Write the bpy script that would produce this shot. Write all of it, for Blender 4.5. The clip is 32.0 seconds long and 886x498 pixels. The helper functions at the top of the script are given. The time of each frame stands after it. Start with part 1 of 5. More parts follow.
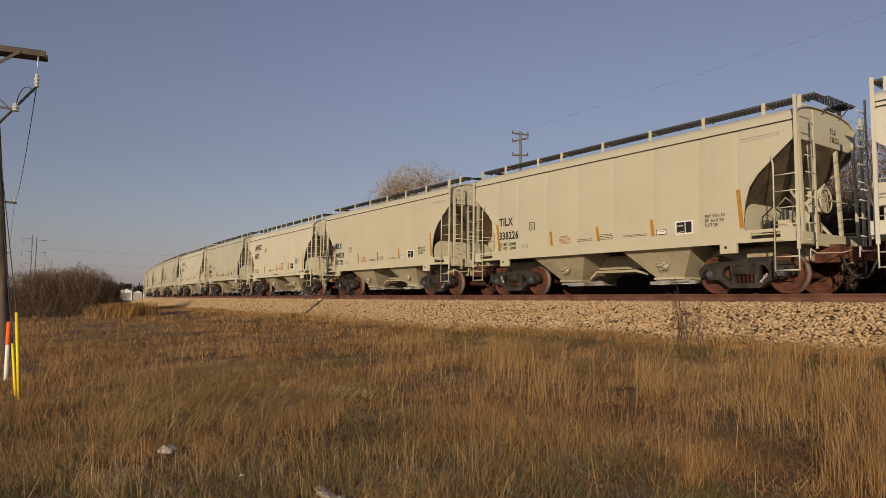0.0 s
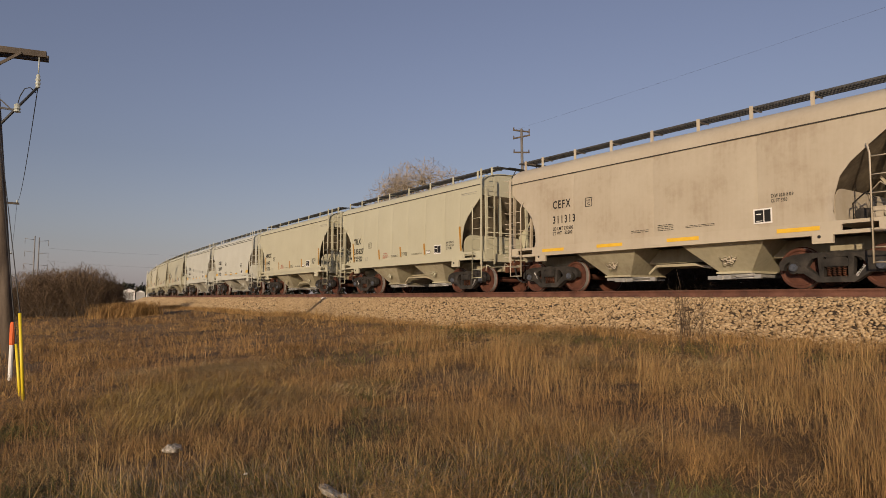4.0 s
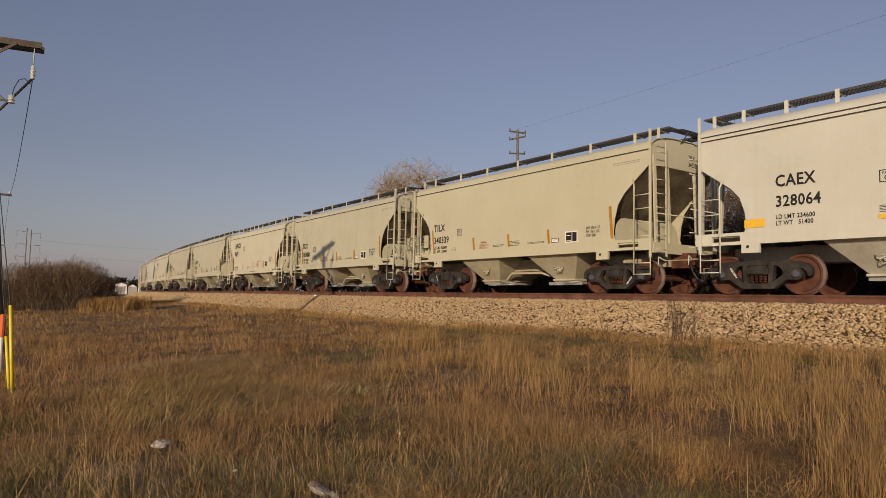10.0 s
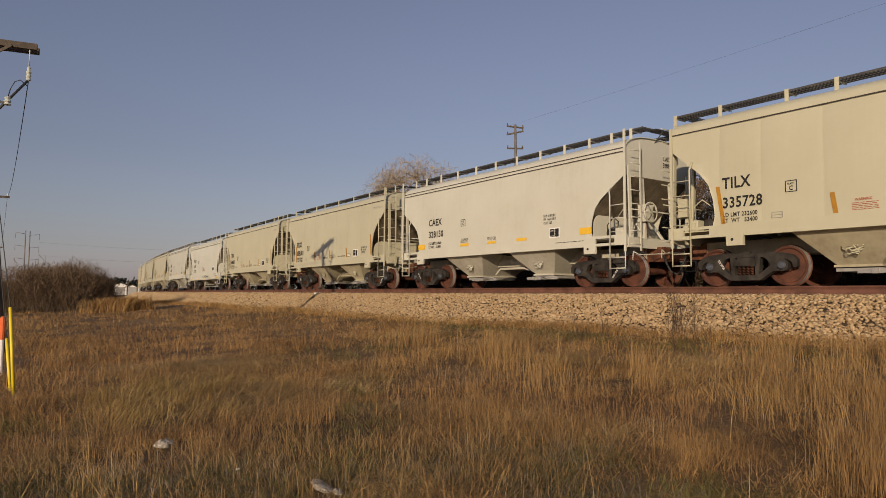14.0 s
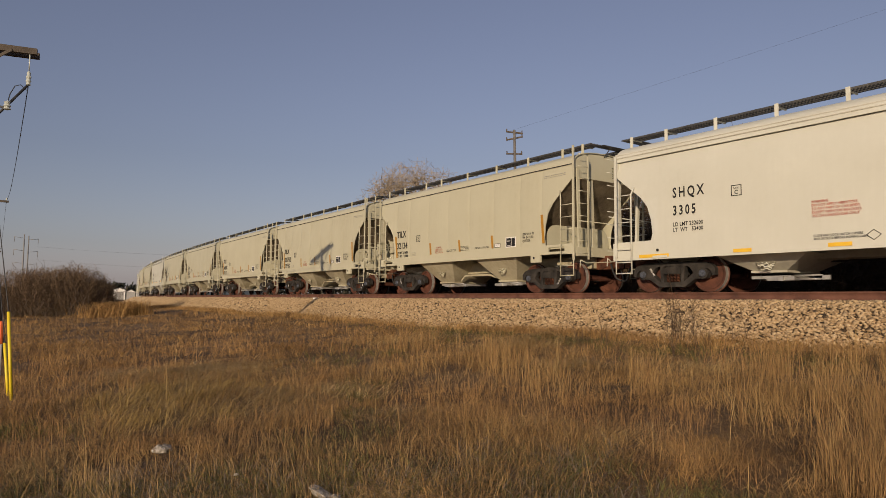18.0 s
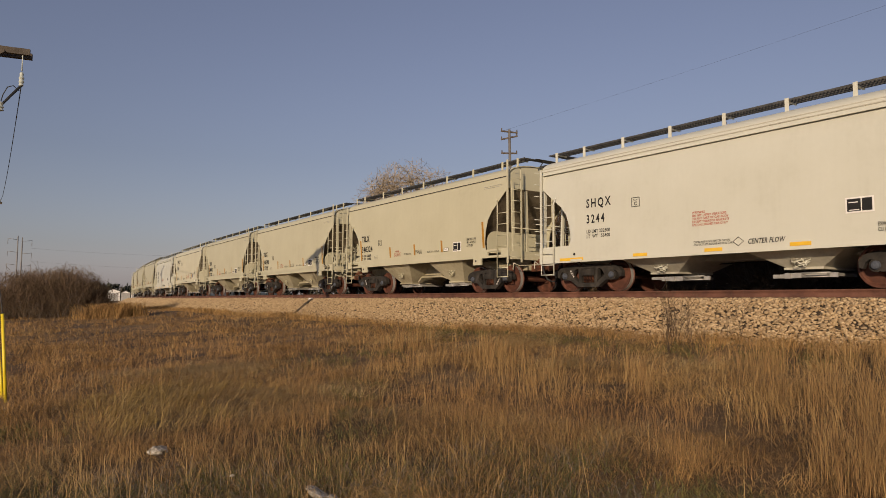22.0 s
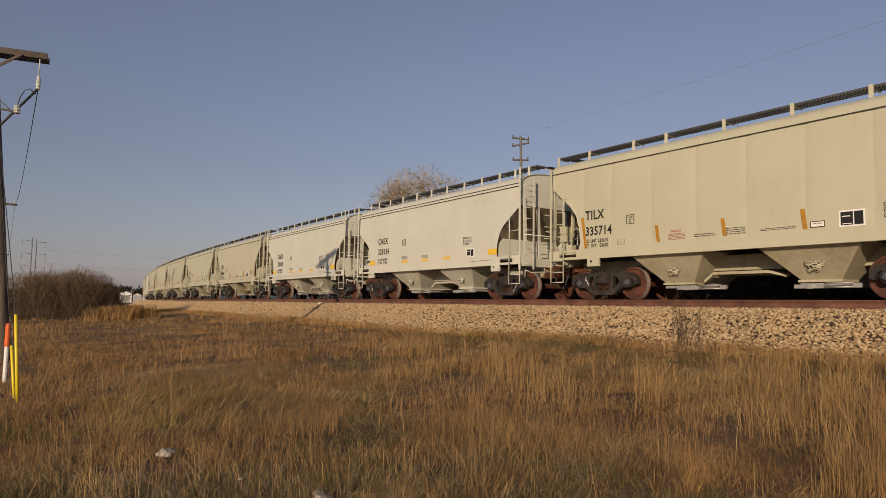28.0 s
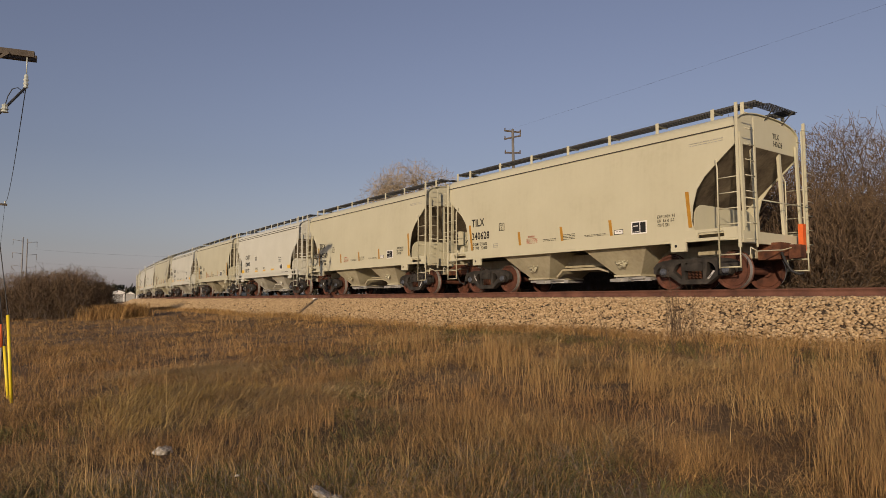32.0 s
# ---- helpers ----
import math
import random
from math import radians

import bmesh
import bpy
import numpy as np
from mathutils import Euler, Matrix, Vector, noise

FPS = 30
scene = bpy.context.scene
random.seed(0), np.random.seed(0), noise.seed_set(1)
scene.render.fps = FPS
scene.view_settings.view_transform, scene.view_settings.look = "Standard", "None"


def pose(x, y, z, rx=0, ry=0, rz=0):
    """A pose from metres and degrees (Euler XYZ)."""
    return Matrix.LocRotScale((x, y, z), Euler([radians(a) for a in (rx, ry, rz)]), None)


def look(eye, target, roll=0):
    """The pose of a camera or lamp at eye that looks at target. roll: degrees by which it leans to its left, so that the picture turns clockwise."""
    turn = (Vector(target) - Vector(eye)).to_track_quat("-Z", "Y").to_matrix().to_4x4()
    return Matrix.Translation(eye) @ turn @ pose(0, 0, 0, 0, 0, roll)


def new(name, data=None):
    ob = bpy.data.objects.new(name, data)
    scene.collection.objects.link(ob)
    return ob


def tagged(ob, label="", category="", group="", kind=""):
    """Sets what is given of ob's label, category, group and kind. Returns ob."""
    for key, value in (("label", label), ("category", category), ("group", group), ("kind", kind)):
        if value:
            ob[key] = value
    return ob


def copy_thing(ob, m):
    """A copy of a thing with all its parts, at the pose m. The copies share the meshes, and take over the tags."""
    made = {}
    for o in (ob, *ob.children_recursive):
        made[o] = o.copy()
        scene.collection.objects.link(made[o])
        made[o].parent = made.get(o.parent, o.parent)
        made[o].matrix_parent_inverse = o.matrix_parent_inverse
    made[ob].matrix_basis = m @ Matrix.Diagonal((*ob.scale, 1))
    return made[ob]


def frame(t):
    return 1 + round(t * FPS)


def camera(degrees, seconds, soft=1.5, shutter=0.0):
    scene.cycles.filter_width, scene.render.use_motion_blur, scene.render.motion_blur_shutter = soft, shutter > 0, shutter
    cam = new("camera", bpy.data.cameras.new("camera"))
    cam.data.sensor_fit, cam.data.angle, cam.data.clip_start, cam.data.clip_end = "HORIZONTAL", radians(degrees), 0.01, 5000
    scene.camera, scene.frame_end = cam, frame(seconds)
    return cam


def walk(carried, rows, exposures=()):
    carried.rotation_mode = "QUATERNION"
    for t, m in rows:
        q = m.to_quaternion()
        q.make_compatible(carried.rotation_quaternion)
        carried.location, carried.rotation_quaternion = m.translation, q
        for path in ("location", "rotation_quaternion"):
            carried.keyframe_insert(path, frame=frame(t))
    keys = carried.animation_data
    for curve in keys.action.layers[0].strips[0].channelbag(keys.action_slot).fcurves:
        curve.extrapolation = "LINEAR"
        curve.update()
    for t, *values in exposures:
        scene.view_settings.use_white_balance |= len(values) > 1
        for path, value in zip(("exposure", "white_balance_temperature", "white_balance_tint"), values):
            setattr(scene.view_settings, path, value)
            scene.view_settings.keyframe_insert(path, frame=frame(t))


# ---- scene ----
EYE = Vector((0.0, 0.0, -0.264))      # the rail heads lie at z = 0
CLIP = 32.0
EXPOSURE = 0.0


def aim(up, lean, left):
    """The camera's pose from its tilt, roll and turn to the left of +y, in degrees."""
    up, left = radians(up), radians(left)
    way = Vector((-math.sin(left) * math.cos(up), math.cos(left) * math.cos(up), math.sin(up)))
    return look(EYE, EYE + way, lean)


cam = camera(67.66, CLIP, soft=0.55, shutter=0.0)
walk(cam, [
    (0, aim(4.570, 0.628, 53.713)),
    (0.5, aim(4.612, 0.527, 53.706)),
    (1, aim(4.628, 0.431, 53.711)),
    (1.5, aim(4.650, 0.278, 53.745)),
    (2, aim(4.697, 0.394, 53.816)),
    (2.5, aim(4.689, 0.260, 53.861)),
    (3, aim(4.619, 0.410, 53.895)),
    (3.5, aim(4.438, 0.279, 53.915)),
    (5.5, aim(4.345, 0.150, 53.743)),
    (6, aim(4.405, 0.025, 53.670)),
    (6.5, aim(4.391, 0.327, 53.615)),
    (7, aim(4.345, 0.388, 53.529)),
    (7.5, aim(4.306, 0.583, 53.555)),
    (8, aim(4.227, 0.323, 53.646)),
    (8.5, aim(4.272, 0.455, 53.606)),
    (9, aim(4.283, 0.856, 53.518)),
    (9.5, aim(4.316, 1.282, 53.438)),
    (10, aim(4.346, 1.247, 53.367)),
    (10.5, aim(4.409, 0.986, 53.373)),
    (11, aim(4.430, 0.922, 53.358)),
    (11.5, aim(4.345, 0.904, 53.396)),
    (12, aim(4.273, 0.759, 53.343)),
    (12.5, aim(4.203, 0.538, 53.279)),
    (13, aim(4.069, 0.114, 53.248)),
    (13.5, aim(3.976, 0.298, 53.237)),
    (14, aim(4.002, 0.433, 53.294)),
    (14.5, aim(4.128, 0.378, 53.334)),
    (16.5, aim(4.144, 0.375, 53.282)),
    (17, aim(4.188, 0.398, 53.253)),
    (17.5, aim(4.267, 0.383, 53.261)),
    (18, aim(4.452, 0.530, 53.221)),
    (18.5, aim(4.681, 0.415, 53.205)),
    (19, aim(4.875, 0.600, 53.195)),
    (19.5, aim(5.006, 0.716, 53.139)),
    (20, aim(5.111, 0.873, 53.070)),
    (20.5, aim(5.003, 0.450, 53.009)),
    (21, aim(4.849, 0.325, 52.906)),
    (21.5, aim(4.648, 0.291, 52.856)),
    (22, aim(4.422, 0.232, 52.828)),
    (22.5, aim(4.329, 0.141, 52.844)),
    (23, aim(4.297, 0.386, 52.938)),
    (23.5, aim(4.220, 0.410, 52.984)),
    (24, aim(4.184, 0.486, 53.107)),
    (24.5, aim(4.218, 0.586, 53.127)),
    (25, aim(4.186, 0.698, 53.106)),
    (25.5, aim(4.170, 0.581, 53.222)),
    (27.5, aim(4.977, 0.956, 53.720)),
    (28, aim(4.938, 0.937, 53.714)),
    (28.5, aim(4.842, 0.848, 53.642)),
    (29, aim(4.839, 0.606, 53.584)),
    (29.5, aim(4.823, 0.304, 53.580)),
    (30, aim(4.809, 0.290, 53.527)),
    (30.5, aim(4.736, 0.385, 53.367)),
    (31, aim(4.597, 0.517, 53.235)),
    (31.5, aim(4.499, 0.404, 53.198)),
    (32, aim(4.414, 0.060, 53.148)),
], exposures=[(0, EXPOSURE, 6900, 15), (32, EXPOSURE, 6900, 15)])

# ---- light: a low winter sun behind the camera's right shoulder ----
SUN_UP, SUN_WAY = radians(13.4), Vector((0.551, -0.835, 0)).normalized()
world = bpy.data.worlds.new("sky")
scene.world = world
world.use_nodes = True
sky = world.node_tree.nodes.new("ShaderNodeTexSky")
sky.sky_type, sky.sun_disc = "NISHITA", False
sky.sun_elevation, sky.sun_rotation = SUN_UP, math.atan2(SUN_WAY.x, SUN_WAY.y)
sky.air_density, sky.dust_density, sky.ozone_density = 1.5, 0.7, 2.0
back = world.node_tree.nodes["Background"]
back.inputs["Strength"].default_value = 0.096
haze = world.node_tree.nodes.new("ShaderNodeHueSaturation")      # a dusty winter sky is paler than a clear one
haze.inputs["Saturation"].default_value = 0.55
tone = world.node_tree.nodes.new("ShaderNodeMix")
tone.data_type, tone.blend_type = "RGBA", "MULTIPLY"
tone.inputs["Factor"].default_value = 1.0
tone.inputs[7].default_value = (0.625, 0.68, 0.95, 1)
world.node_tree.links.new(sky.outputs[0], haze.inputs["Color"])
world.node_tree.links.new(haze.outputs[0], tone.inputs[6])
world.node_tree.links.new(tone.outputs[2], back.inputs["Color"])
sun_data = bpy.data.lights.new("sun", "SUN")
sun_data.energy, sun_data.angle, sun_data.color = 3.7, radians(0.55), (1.0, 0.83, 0.60)
sun = new("sun", sun_data)
sun.matrix_world = look(Vector((0, 0, 40)) + 60 * SUN_WAY, Vector((0, 0, 40)) + 60 * SUN_WAY - (SUN_WAY * math.cos(SUN_UP) + Vector((0, 0, math.sin(SUN_UP)))))


# ---- materials ----
def surface(name, colors, rough=0.6, metal=0.0, scale=4.0, fine=40.0, bump=0.15, streak=0.0, island=0.0, grain=0.35, stretch=(1, 1, 1)):
    """A weathered surface: two colours mixed by a coarse and a fine noise, with bump and, where asked, streaks and variety from piece to piece."""
    m = bpy.data.materials.new(name)
    m.use_nodes = True
    t, link = m.node_tree.nodes, m.node_tree.links.new
    b = t["Principled BSDF"]
    co = t.new("ShaderNodeTexCoord")
    mp = t.new("ShaderNodeMapping")
    mp.inputs["Scale"].default_value = stretch
    link(co.outputs["Object"], mp.inputs["Vector"])
    n1, n2 = t.new("ShaderNodeTexNoise"), t.new("ShaderNodeTexNoise")
    n1.inputs["Scale"].default_value, n2.inputs["Scale"].default_value = scale, fine
    n1.inputs["Detail"].default_value, n2.inputs["Detail"].default_value = 5, 3
    link(mp.outputs[0], n1.inputs["Vector"])
    link(mp.outputs[0], n2.inputs["Vector"])
    mix = t.new("ShaderNodeMath")
    mix.operation = "MULTIPLY_ADD"
    mix.inputs[1].default_value = grain
    link(n2.outputs[0], mix.inputs[0])
    link(n1.outputs[0], mix.inputs[2])
    last = mix.outputs[0]
    if streak:
        sm, sn = t.new("ShaderNodeMapping"), t.new("ShaderNodeTexNoise")
        sm.inputs["Scale"].default_value = (7, 7, 0.35)
        sn.inputs["Scale"].default_value, sn.inputs["Detail"].default_value = 1.6, 4
        link(co.outputs["Object"], sm.inputs["Vector"])
        link(sm.outputs[0], sn.inputs["Vector"])
        add = t.new("ShaderNodeMath")
        add.operation = "MULTIPLY_ADD"
        add.inputs[1].default_value = streak
        link(sn.outputs[0], add.inputs[0])
        link(last, add.inputs[2])
        last = add.outputs[0]
    if island:
        src = t.new("ShaderNodeNewGeometry").outputs["Random Per Island"] if island > 0 else t.new("ShaderNodeObjectInfo").outputs["Random"]
        add = t.new("ShaderNodeMath")
        add.operation = "MULTIPLY_ADD"
        add.inputs[1].default_value = abs(island)
        link(src, add.inputs[0])
        link(last, add.inputs[2])
        last = add.outputs[0]
    mid = 0.5 + 0.5 * grain + 0.5 * streak + 0.5 * abs(island)
    wide = 0.22 + 0.12 * streak + 0.4 * abs(island)
    ramp = t.new("ShaderNodeValToRGB")
    rng = t.new("ShaderNodeMapRange")
    rng.inputs["From Min"].default_value, rng.inputs["From Max"].default_value = mid - wide, mid + wide
    link(last, rng.inputs["Value"])
    link(rng.outputs[0], ramp.inputs["Fac"])
    while len(ramp.color_ramp.elements) < len(colors):
        ramp.color_ramp.elements.new(0.5)
    for i, (e, c) in enumerate(zip(ramp.color_ramp.elements, colors)):
        e.position = i / max(1, len(colors) - 1)
        e.color = (*c, 1)
    link(ramp.outputs["Color"], b.inputs["Base Color"])
    b.inputs["Roughness"].default_value, b.inputs["Metallic"].default_value = rough, metal
    if bump:
        bp = t.new("ShaderNodeBump")
        bp.inputs["Strength"].default_value, bp.inputs["Distance"].default_value = bump, 0.01
        link(n2.outputs[0], bp.inputs["Height"])
        link(bp.outputs[0], b.inputs["Normal"])
    return m


def paint(name, c, dirt, rough=0.5, streak=0.25):
    return surface(name, [dirt, tuple(0.3 * a + 0.7 * b for a, b in zip(dirt, c)), c, tuple(min(1, 1.05 * a) for a in c)], rough, 0, 0.7, 9, 0.04, streak, -0.1, 0.25)


TAN = paint("tan_paint", (0.508, 0.482, 0.348), (0.448, 0.42, 0.295))
DULL_TAN = paint("weathered_tan_paint", (0.485, 0.465, 0.342), (0.435, 0.41, 0.293))
CREAM = paint("cream_paint", (0.575, 0.545, 0.405), (0.52, 0.485, 0.355))
GREY = paint("light_grey_paint", (0.562, 0.556, 0.474), (0.492, 0.482, 0.40))
WHITE = paint("white_paint", (0.585, 0.582, 0.498), (0.53, 0.525, 0.44))
BUFF = paint("buff_paint", (0.48, 0.42, 0.32), (0.36, 0.29, 0.205))
BLACK = surface("black_stencil", [(0.007, 0.007, 0.008), (0.016, 0.016, 0.016)], 0.85)
RED = surface("red_stencil", [(0.35, 0.06, 0.03), (0.45, 0.10, 0.06)], 0.6)
LABEL_WHITE = surface("white_decal", [(0.72, 0.70, 0.66), (0.8, 0.78, 0.74)], 0.5)
ORANGE = surface("amber_reflector", [(0.34, 0.165, 0.018), (0.46, 0.235, 0.026)], 0.4, 0, 6, 60)
YELLOW = surface("yellow_reflector", [(0.72, 0.42, 0.03), (0.80, 0.50, 0.05)], 0.4, 0, 6, 60)
RUST = surface("rusty_steel", [(0.045, 0.018, 0.01), (0.11, 0.04, 0.02), (0.20, 0.075, 0.034)], 0.85, 0.2, 5, 60, 0.4)
WHEEL = surface("rusty_wheel", [(0.05, 0.019, 0.012), (0.10, 0.036, 0.021), (0.15, 0.055, 0.032)], 0.75, 0.2, 4, 50, 0.25)
TREAD = surface("polished_tread", [(0.38, 0.36, 0.33), (0.55, 0.53, 0.5)], 0.45, 0.6, 8, 60, 0.05)
CAST = surface("dusty_cast_iron", [(0.014, 0.012, 0.010), (0.031, 0.027, 0.023), (0.058, 0.049, 0.041)], 0.8, 0.2, 5, 50, 0.35)
CAP = surface("blue_grey_bearing_cap", [(0.05, 0.055, 0.07), (0.13, 0.145, 0.175)], 0.5, 0.3, 8, 60)
GRATE = surface("dark_grating", [(0.06, 0.06, 0.06), (0.12, 0.115, 0.105)], 0.6, 0.5, 4, 50)
SEAL = surface("dark_seam", [(0.03, 0.025, 0.02), (0.06, 0.05, 0.04)], 0.8)
RUBBER = surface("black_rubber", [(0.015, 0.015, 0.015), (0.03, 0.03, 0.03)], 0.7)
GALV = surface("grey_steel", [(0.30, 0.29, 0.27), (0.45, 0.44, 0.41)], 0.5, 0.4, 5, 60)
EMBER = surface("orange_red_plastic", [(0.62, 0.10, 0.02), (0.75, 0.15, 0.03)], 0.5)
RAIL = surface("rusty_rail", [(0.08, 0.035, 0.025), (0.14, 0.06, 0.04), (0.2, 0.09, 0.06)], 0.8, 0.2, 3, 50, 0.3)
TIE = surface("creosoted_timber", [(0.05, 0.035, 0.025), (0.12, 0.085, 0.06)], 0.9, 0, 3, 40, 0.5, 0, -0.4)
STONE = surface("pale_limestone", [(0.25, 0.165, 0.085), (0.43, 0.305, 0.17), (0.56, 0.42, 0.25)], 0.9, 0, 6, 60, 0.4, 0, 0.9)
# far darker than the stones: the shade in their gaps is in this colour
GAP_SHADE_BED = surface("ballast_bed", [(0.026, 0.016, 0.008), (0.06, 0.039, 0.021), (0.12, 0.083, 0.048)], 0.95, 0, 9, 22, 0.9, 0, 0, 0.8)
# the darkest soil tones also stand in for shadow between grass clumps
SOIL = surface("dry_thatch", [(0.035, 0.019, 0.008), (0.105, 0.058, 0.022), (0.19, 0.112, 0.044)], 0.95, 0, 0.5, 14, 0.9, 0, 0, 0.6)
POLE = surface("weathered_pole_wood", [(0.05, 0.035, 0.025), (0.10, 0.075, 0.055), (0.15, 0.115, 0.085)], 0.9, 0, 3, 30, 0.5, 0, 0, 0.35, (3, 3, 0.3))
ARM = surface("weathered_arm_wood", [(0.065, 0.052, 0.04), (0.12, 0.098, 0.076)], 0.9, 0, 3, 30, 0.5)
PORCELAIN = surface("pale_porcelain", [(0.42, 0.45, 0.40), (0.55, 0.58, 0.52)], 0.25)
CABLE = surface("dark_cable", [(0.02, 0.02, 0.02), (0.04, 0.04, 0.04)], 0.6)
GUARD = surface("yellow_plastic", [(0.70, 0.52, 0.02), (0.80, 0.62, 0.04)], 0.45, 0, 3, 30)
BARK = surface("grey_brown_bark", [(0.10, 0.075, 0.055), (0.19, 0.15, 0.12)], 0.95, 0, 6, 40, 0.4)
PALE_BARK = surface("pale_bark", [(0.22, 0.172, 0.118), (0.42, 0.34, 0.24)], 0.95, 0, 6, 40, 0.4)
TWIG = surface("brown_twigs", [(0.05, 0.032, 0.019), (0.108, 0.069, 0.040), (0.17, 0.112, 0.067)], 0.95, 0, 1, 20, 0, 0, 0.8)
DRYLEAF = surface("dry_brown_leaves", [(0.055, 0.034, 0.018), (0.125, 0.080, 0.043), (0.22, 0.15, 0.085)], 0.95, 0, 0.8, 20, 0, 0, 0.8)
GREYWOOD = surface("grey_weathered_wood", [(0.11, 0.10, 0.09), (0.19, 0.175, 0.16)], 0.9, 0, 3, 30, 0.4)
# dark tones hold both dirt and the shade beneath the car ends
GRIME_AND_SHADE = surface("grimy_shade_toned_paint", [(0.07, 0.052, 0.035), (0.17, 0.135, 0.09), (0.27, 0.225, 0.155)], 0.8, 0, 2.2, 14, 0.1, 0.3, -0.15)
BAY = surface("dust_stained_paint", [(0.26, 0.22, 0.148), (0.40, 0.36, 0.25), (0.50, 0.46, 0.325)], 0.6, 0, 0.9, 10, 0.05, 0.35, -0.15, 0.3)
BAY_PALE = surface("dust_stained_pale_paint", [(0.30, 0.275, 0.22), (0.44, 0.42, 0.345), (0.54, 0.52, 0.435)], 0.6, 0, 0.9, 10, 0.05, 0.35, -0.15, 0.3)


# ---- tools ----
def part(name, bm, material, parent=None, label=""):
    """Links a bmesh as one mesh object under parent."""
    me = bpy.data.meshes.new(name)
    bmesh.ops.recalc_face_normals(bm, faces=bm.faces)
    bm.to_mesh(me)
    bm.free()
    for m in material if isinstance(material, (list, tuple)) else [material]:
        me.materials.append(m)
    ob = new(name, me)
    ob.parent = parent
    if label:
        ob["label"] = label
    return ob


def raw(name, verts, faces, material, parent=None, smooth=False):
    """One mesh from numpy arrays; faces is an (n, 3) or (n, 4) array."""
    me = bpy.data.meshes.new(name)
    n, k = faces.shape
    me.vertices.add(len(verts))
    me.vertices.foreach_set("co", np.asarray(verts, np.float32).ravel())
    me.loops.add(n * k)
    me.loops.foreach_set("vertex_index", np.asarray(faces, np.int32).ravel())
    me.polygons.add(n)
    me.polygons.foreach_set("loop_start", np.arange(0, n * k, k, dtype=np.int32))
    if smooth:
        me.polygons.foreach_set("use_smooth", np.ones(n, bool))
    me.materials.append(material)
    me.update(calc_edges=True)
    ob = new(name, me)
    ob.parent = parent
    return ob


def box(bm, x0, x1, y0, y1, z0, z1, mat=0):
    v = [bm.verts.new((x, y, z)) for x in (x0, x1) for y in (y0, y1) for z in (z0, z1)]
    for f in ((0, 1, 3, 2), (4, 6, 7, 5), (0, 4, 5, 1), (2, 3, 7, 6), (0, 2, 6, 4), (1, 5, 7, 3)):
        bm.faces.new([v[i] for i in f]).material_index = mat


def bar(bm, p, q, w, h, mat=0):
    """A square bar from p to q; w across, h upright."""
    p, q = Vector(p), Vector(q)
    d = (q - p).normalized()
    side = d.cross(Vector((0, 0, 1)))
    side = Vector((1, 0, 0)) if side.length < 1e-4 else side.normalized()
    up = side.cross(d)
    a = [[bm.verts.new(e + side * (sx * w / 2) + up * (sz * h / 2)) for sx, sz in ((-1, -1), (1, -1), (1, 1), (-1, 1))] for e in (p, q)]
    for i in range(4):
        bm.faces.new((a[0][i], a[0][(i + 1) % 4], a[1][(i + 1) % 4], a[1][i])).material_index = mat
    bm.faces.new(a[0][::-1]).material_index = mat
    bm.faces.new(a[1]).material_index = mat


def tube(bm, pts, r, n=6, r2=None, mat=0, cap=True):
    """A round tube along pts, tapering from r to r2."""
    pts = [Vector(p) for p in pts]
    rings = []
    for i, p in enumerate(pts):
        d = (pts[min(i + 1, len(pts) - 1)] - pts[max(i - 1, 0)]).normalized()
        a = d.cross(Vector((0, 0, 1)))
        a = Vector((1, 0, 0)) if a.length < 1e-3 else a.normalized()
        b = d.cross(a)
        rr = r if r2 is None else r + (r2 - r) * i / (len(pts) - 1)
        rings.append([bm.verts.new(p + rr * (a * math.cos(2 * math.pi * j / n) + b * math.sin(2 * math.pi * j / n))) for j in range(n)])
    for a, b in zip(rings, rings[1:]):
        for j in range(n):
            f = bm.faces.new((a[j], a[(j + 1) % n], b[(j + 1) % n], b[j]))
            f.smooth, f.material_index = True, mat
    if cap:
        bm.faces.new(rings[0][::-1]).material_index = mat
        bm.faces.new(rings[-1]).material_index = mat


def lathe(bm, profile, y_axis=True, n=28, at=(0, 0, 0), mats=None):
    """Turns a profile of (radius, along) about the y axis (or the z axis)."""
    rings = []
    for r, h in profile:
        ring = []
        for j in range(n):
            c, s = r * math.cos(2 * math.pi * j / n), r * math.sin(2 * math.pi * j / n)
            ring.append(bm.verts.new((at[0] + c, at[1] + h, at[2] + s) if y_axis else (at[0] + c, at[1] + s, at[2] + h)))
        rings.append(ring)
    for i, (a, b) in enumerate(zip(rings, rings[1:])):
        for j in range(n):
            f = bm.faces.new((a[j], a[(j + 1) % n], b[(j + 1) % n], b[j]))
            f.material_index = mats[i] if mats else 0
    bm.faces.new(rings[0]).material_index = mats[0] if mats else 0
    bm.faces.new(rings[-1]).material_index = mats[-1] if mats else 0


def prism(bm, outline, y0, y1, mat=0):
    """An outline in x and z, extruded from y0 to y1."""
    a, b = ([bm.verts.new((x, y, z)) for x, z in outline] for y in (y0, y1))
    n = len(outline)
    for i in range(n):
        bm.faces.new((a[i], a[(i + 1) % n], b[(i + 1) % n], b[i])).material_index = mat
    bm.faces.new(a).material_index = mat
    bm.faces.new(b).material_index = mat


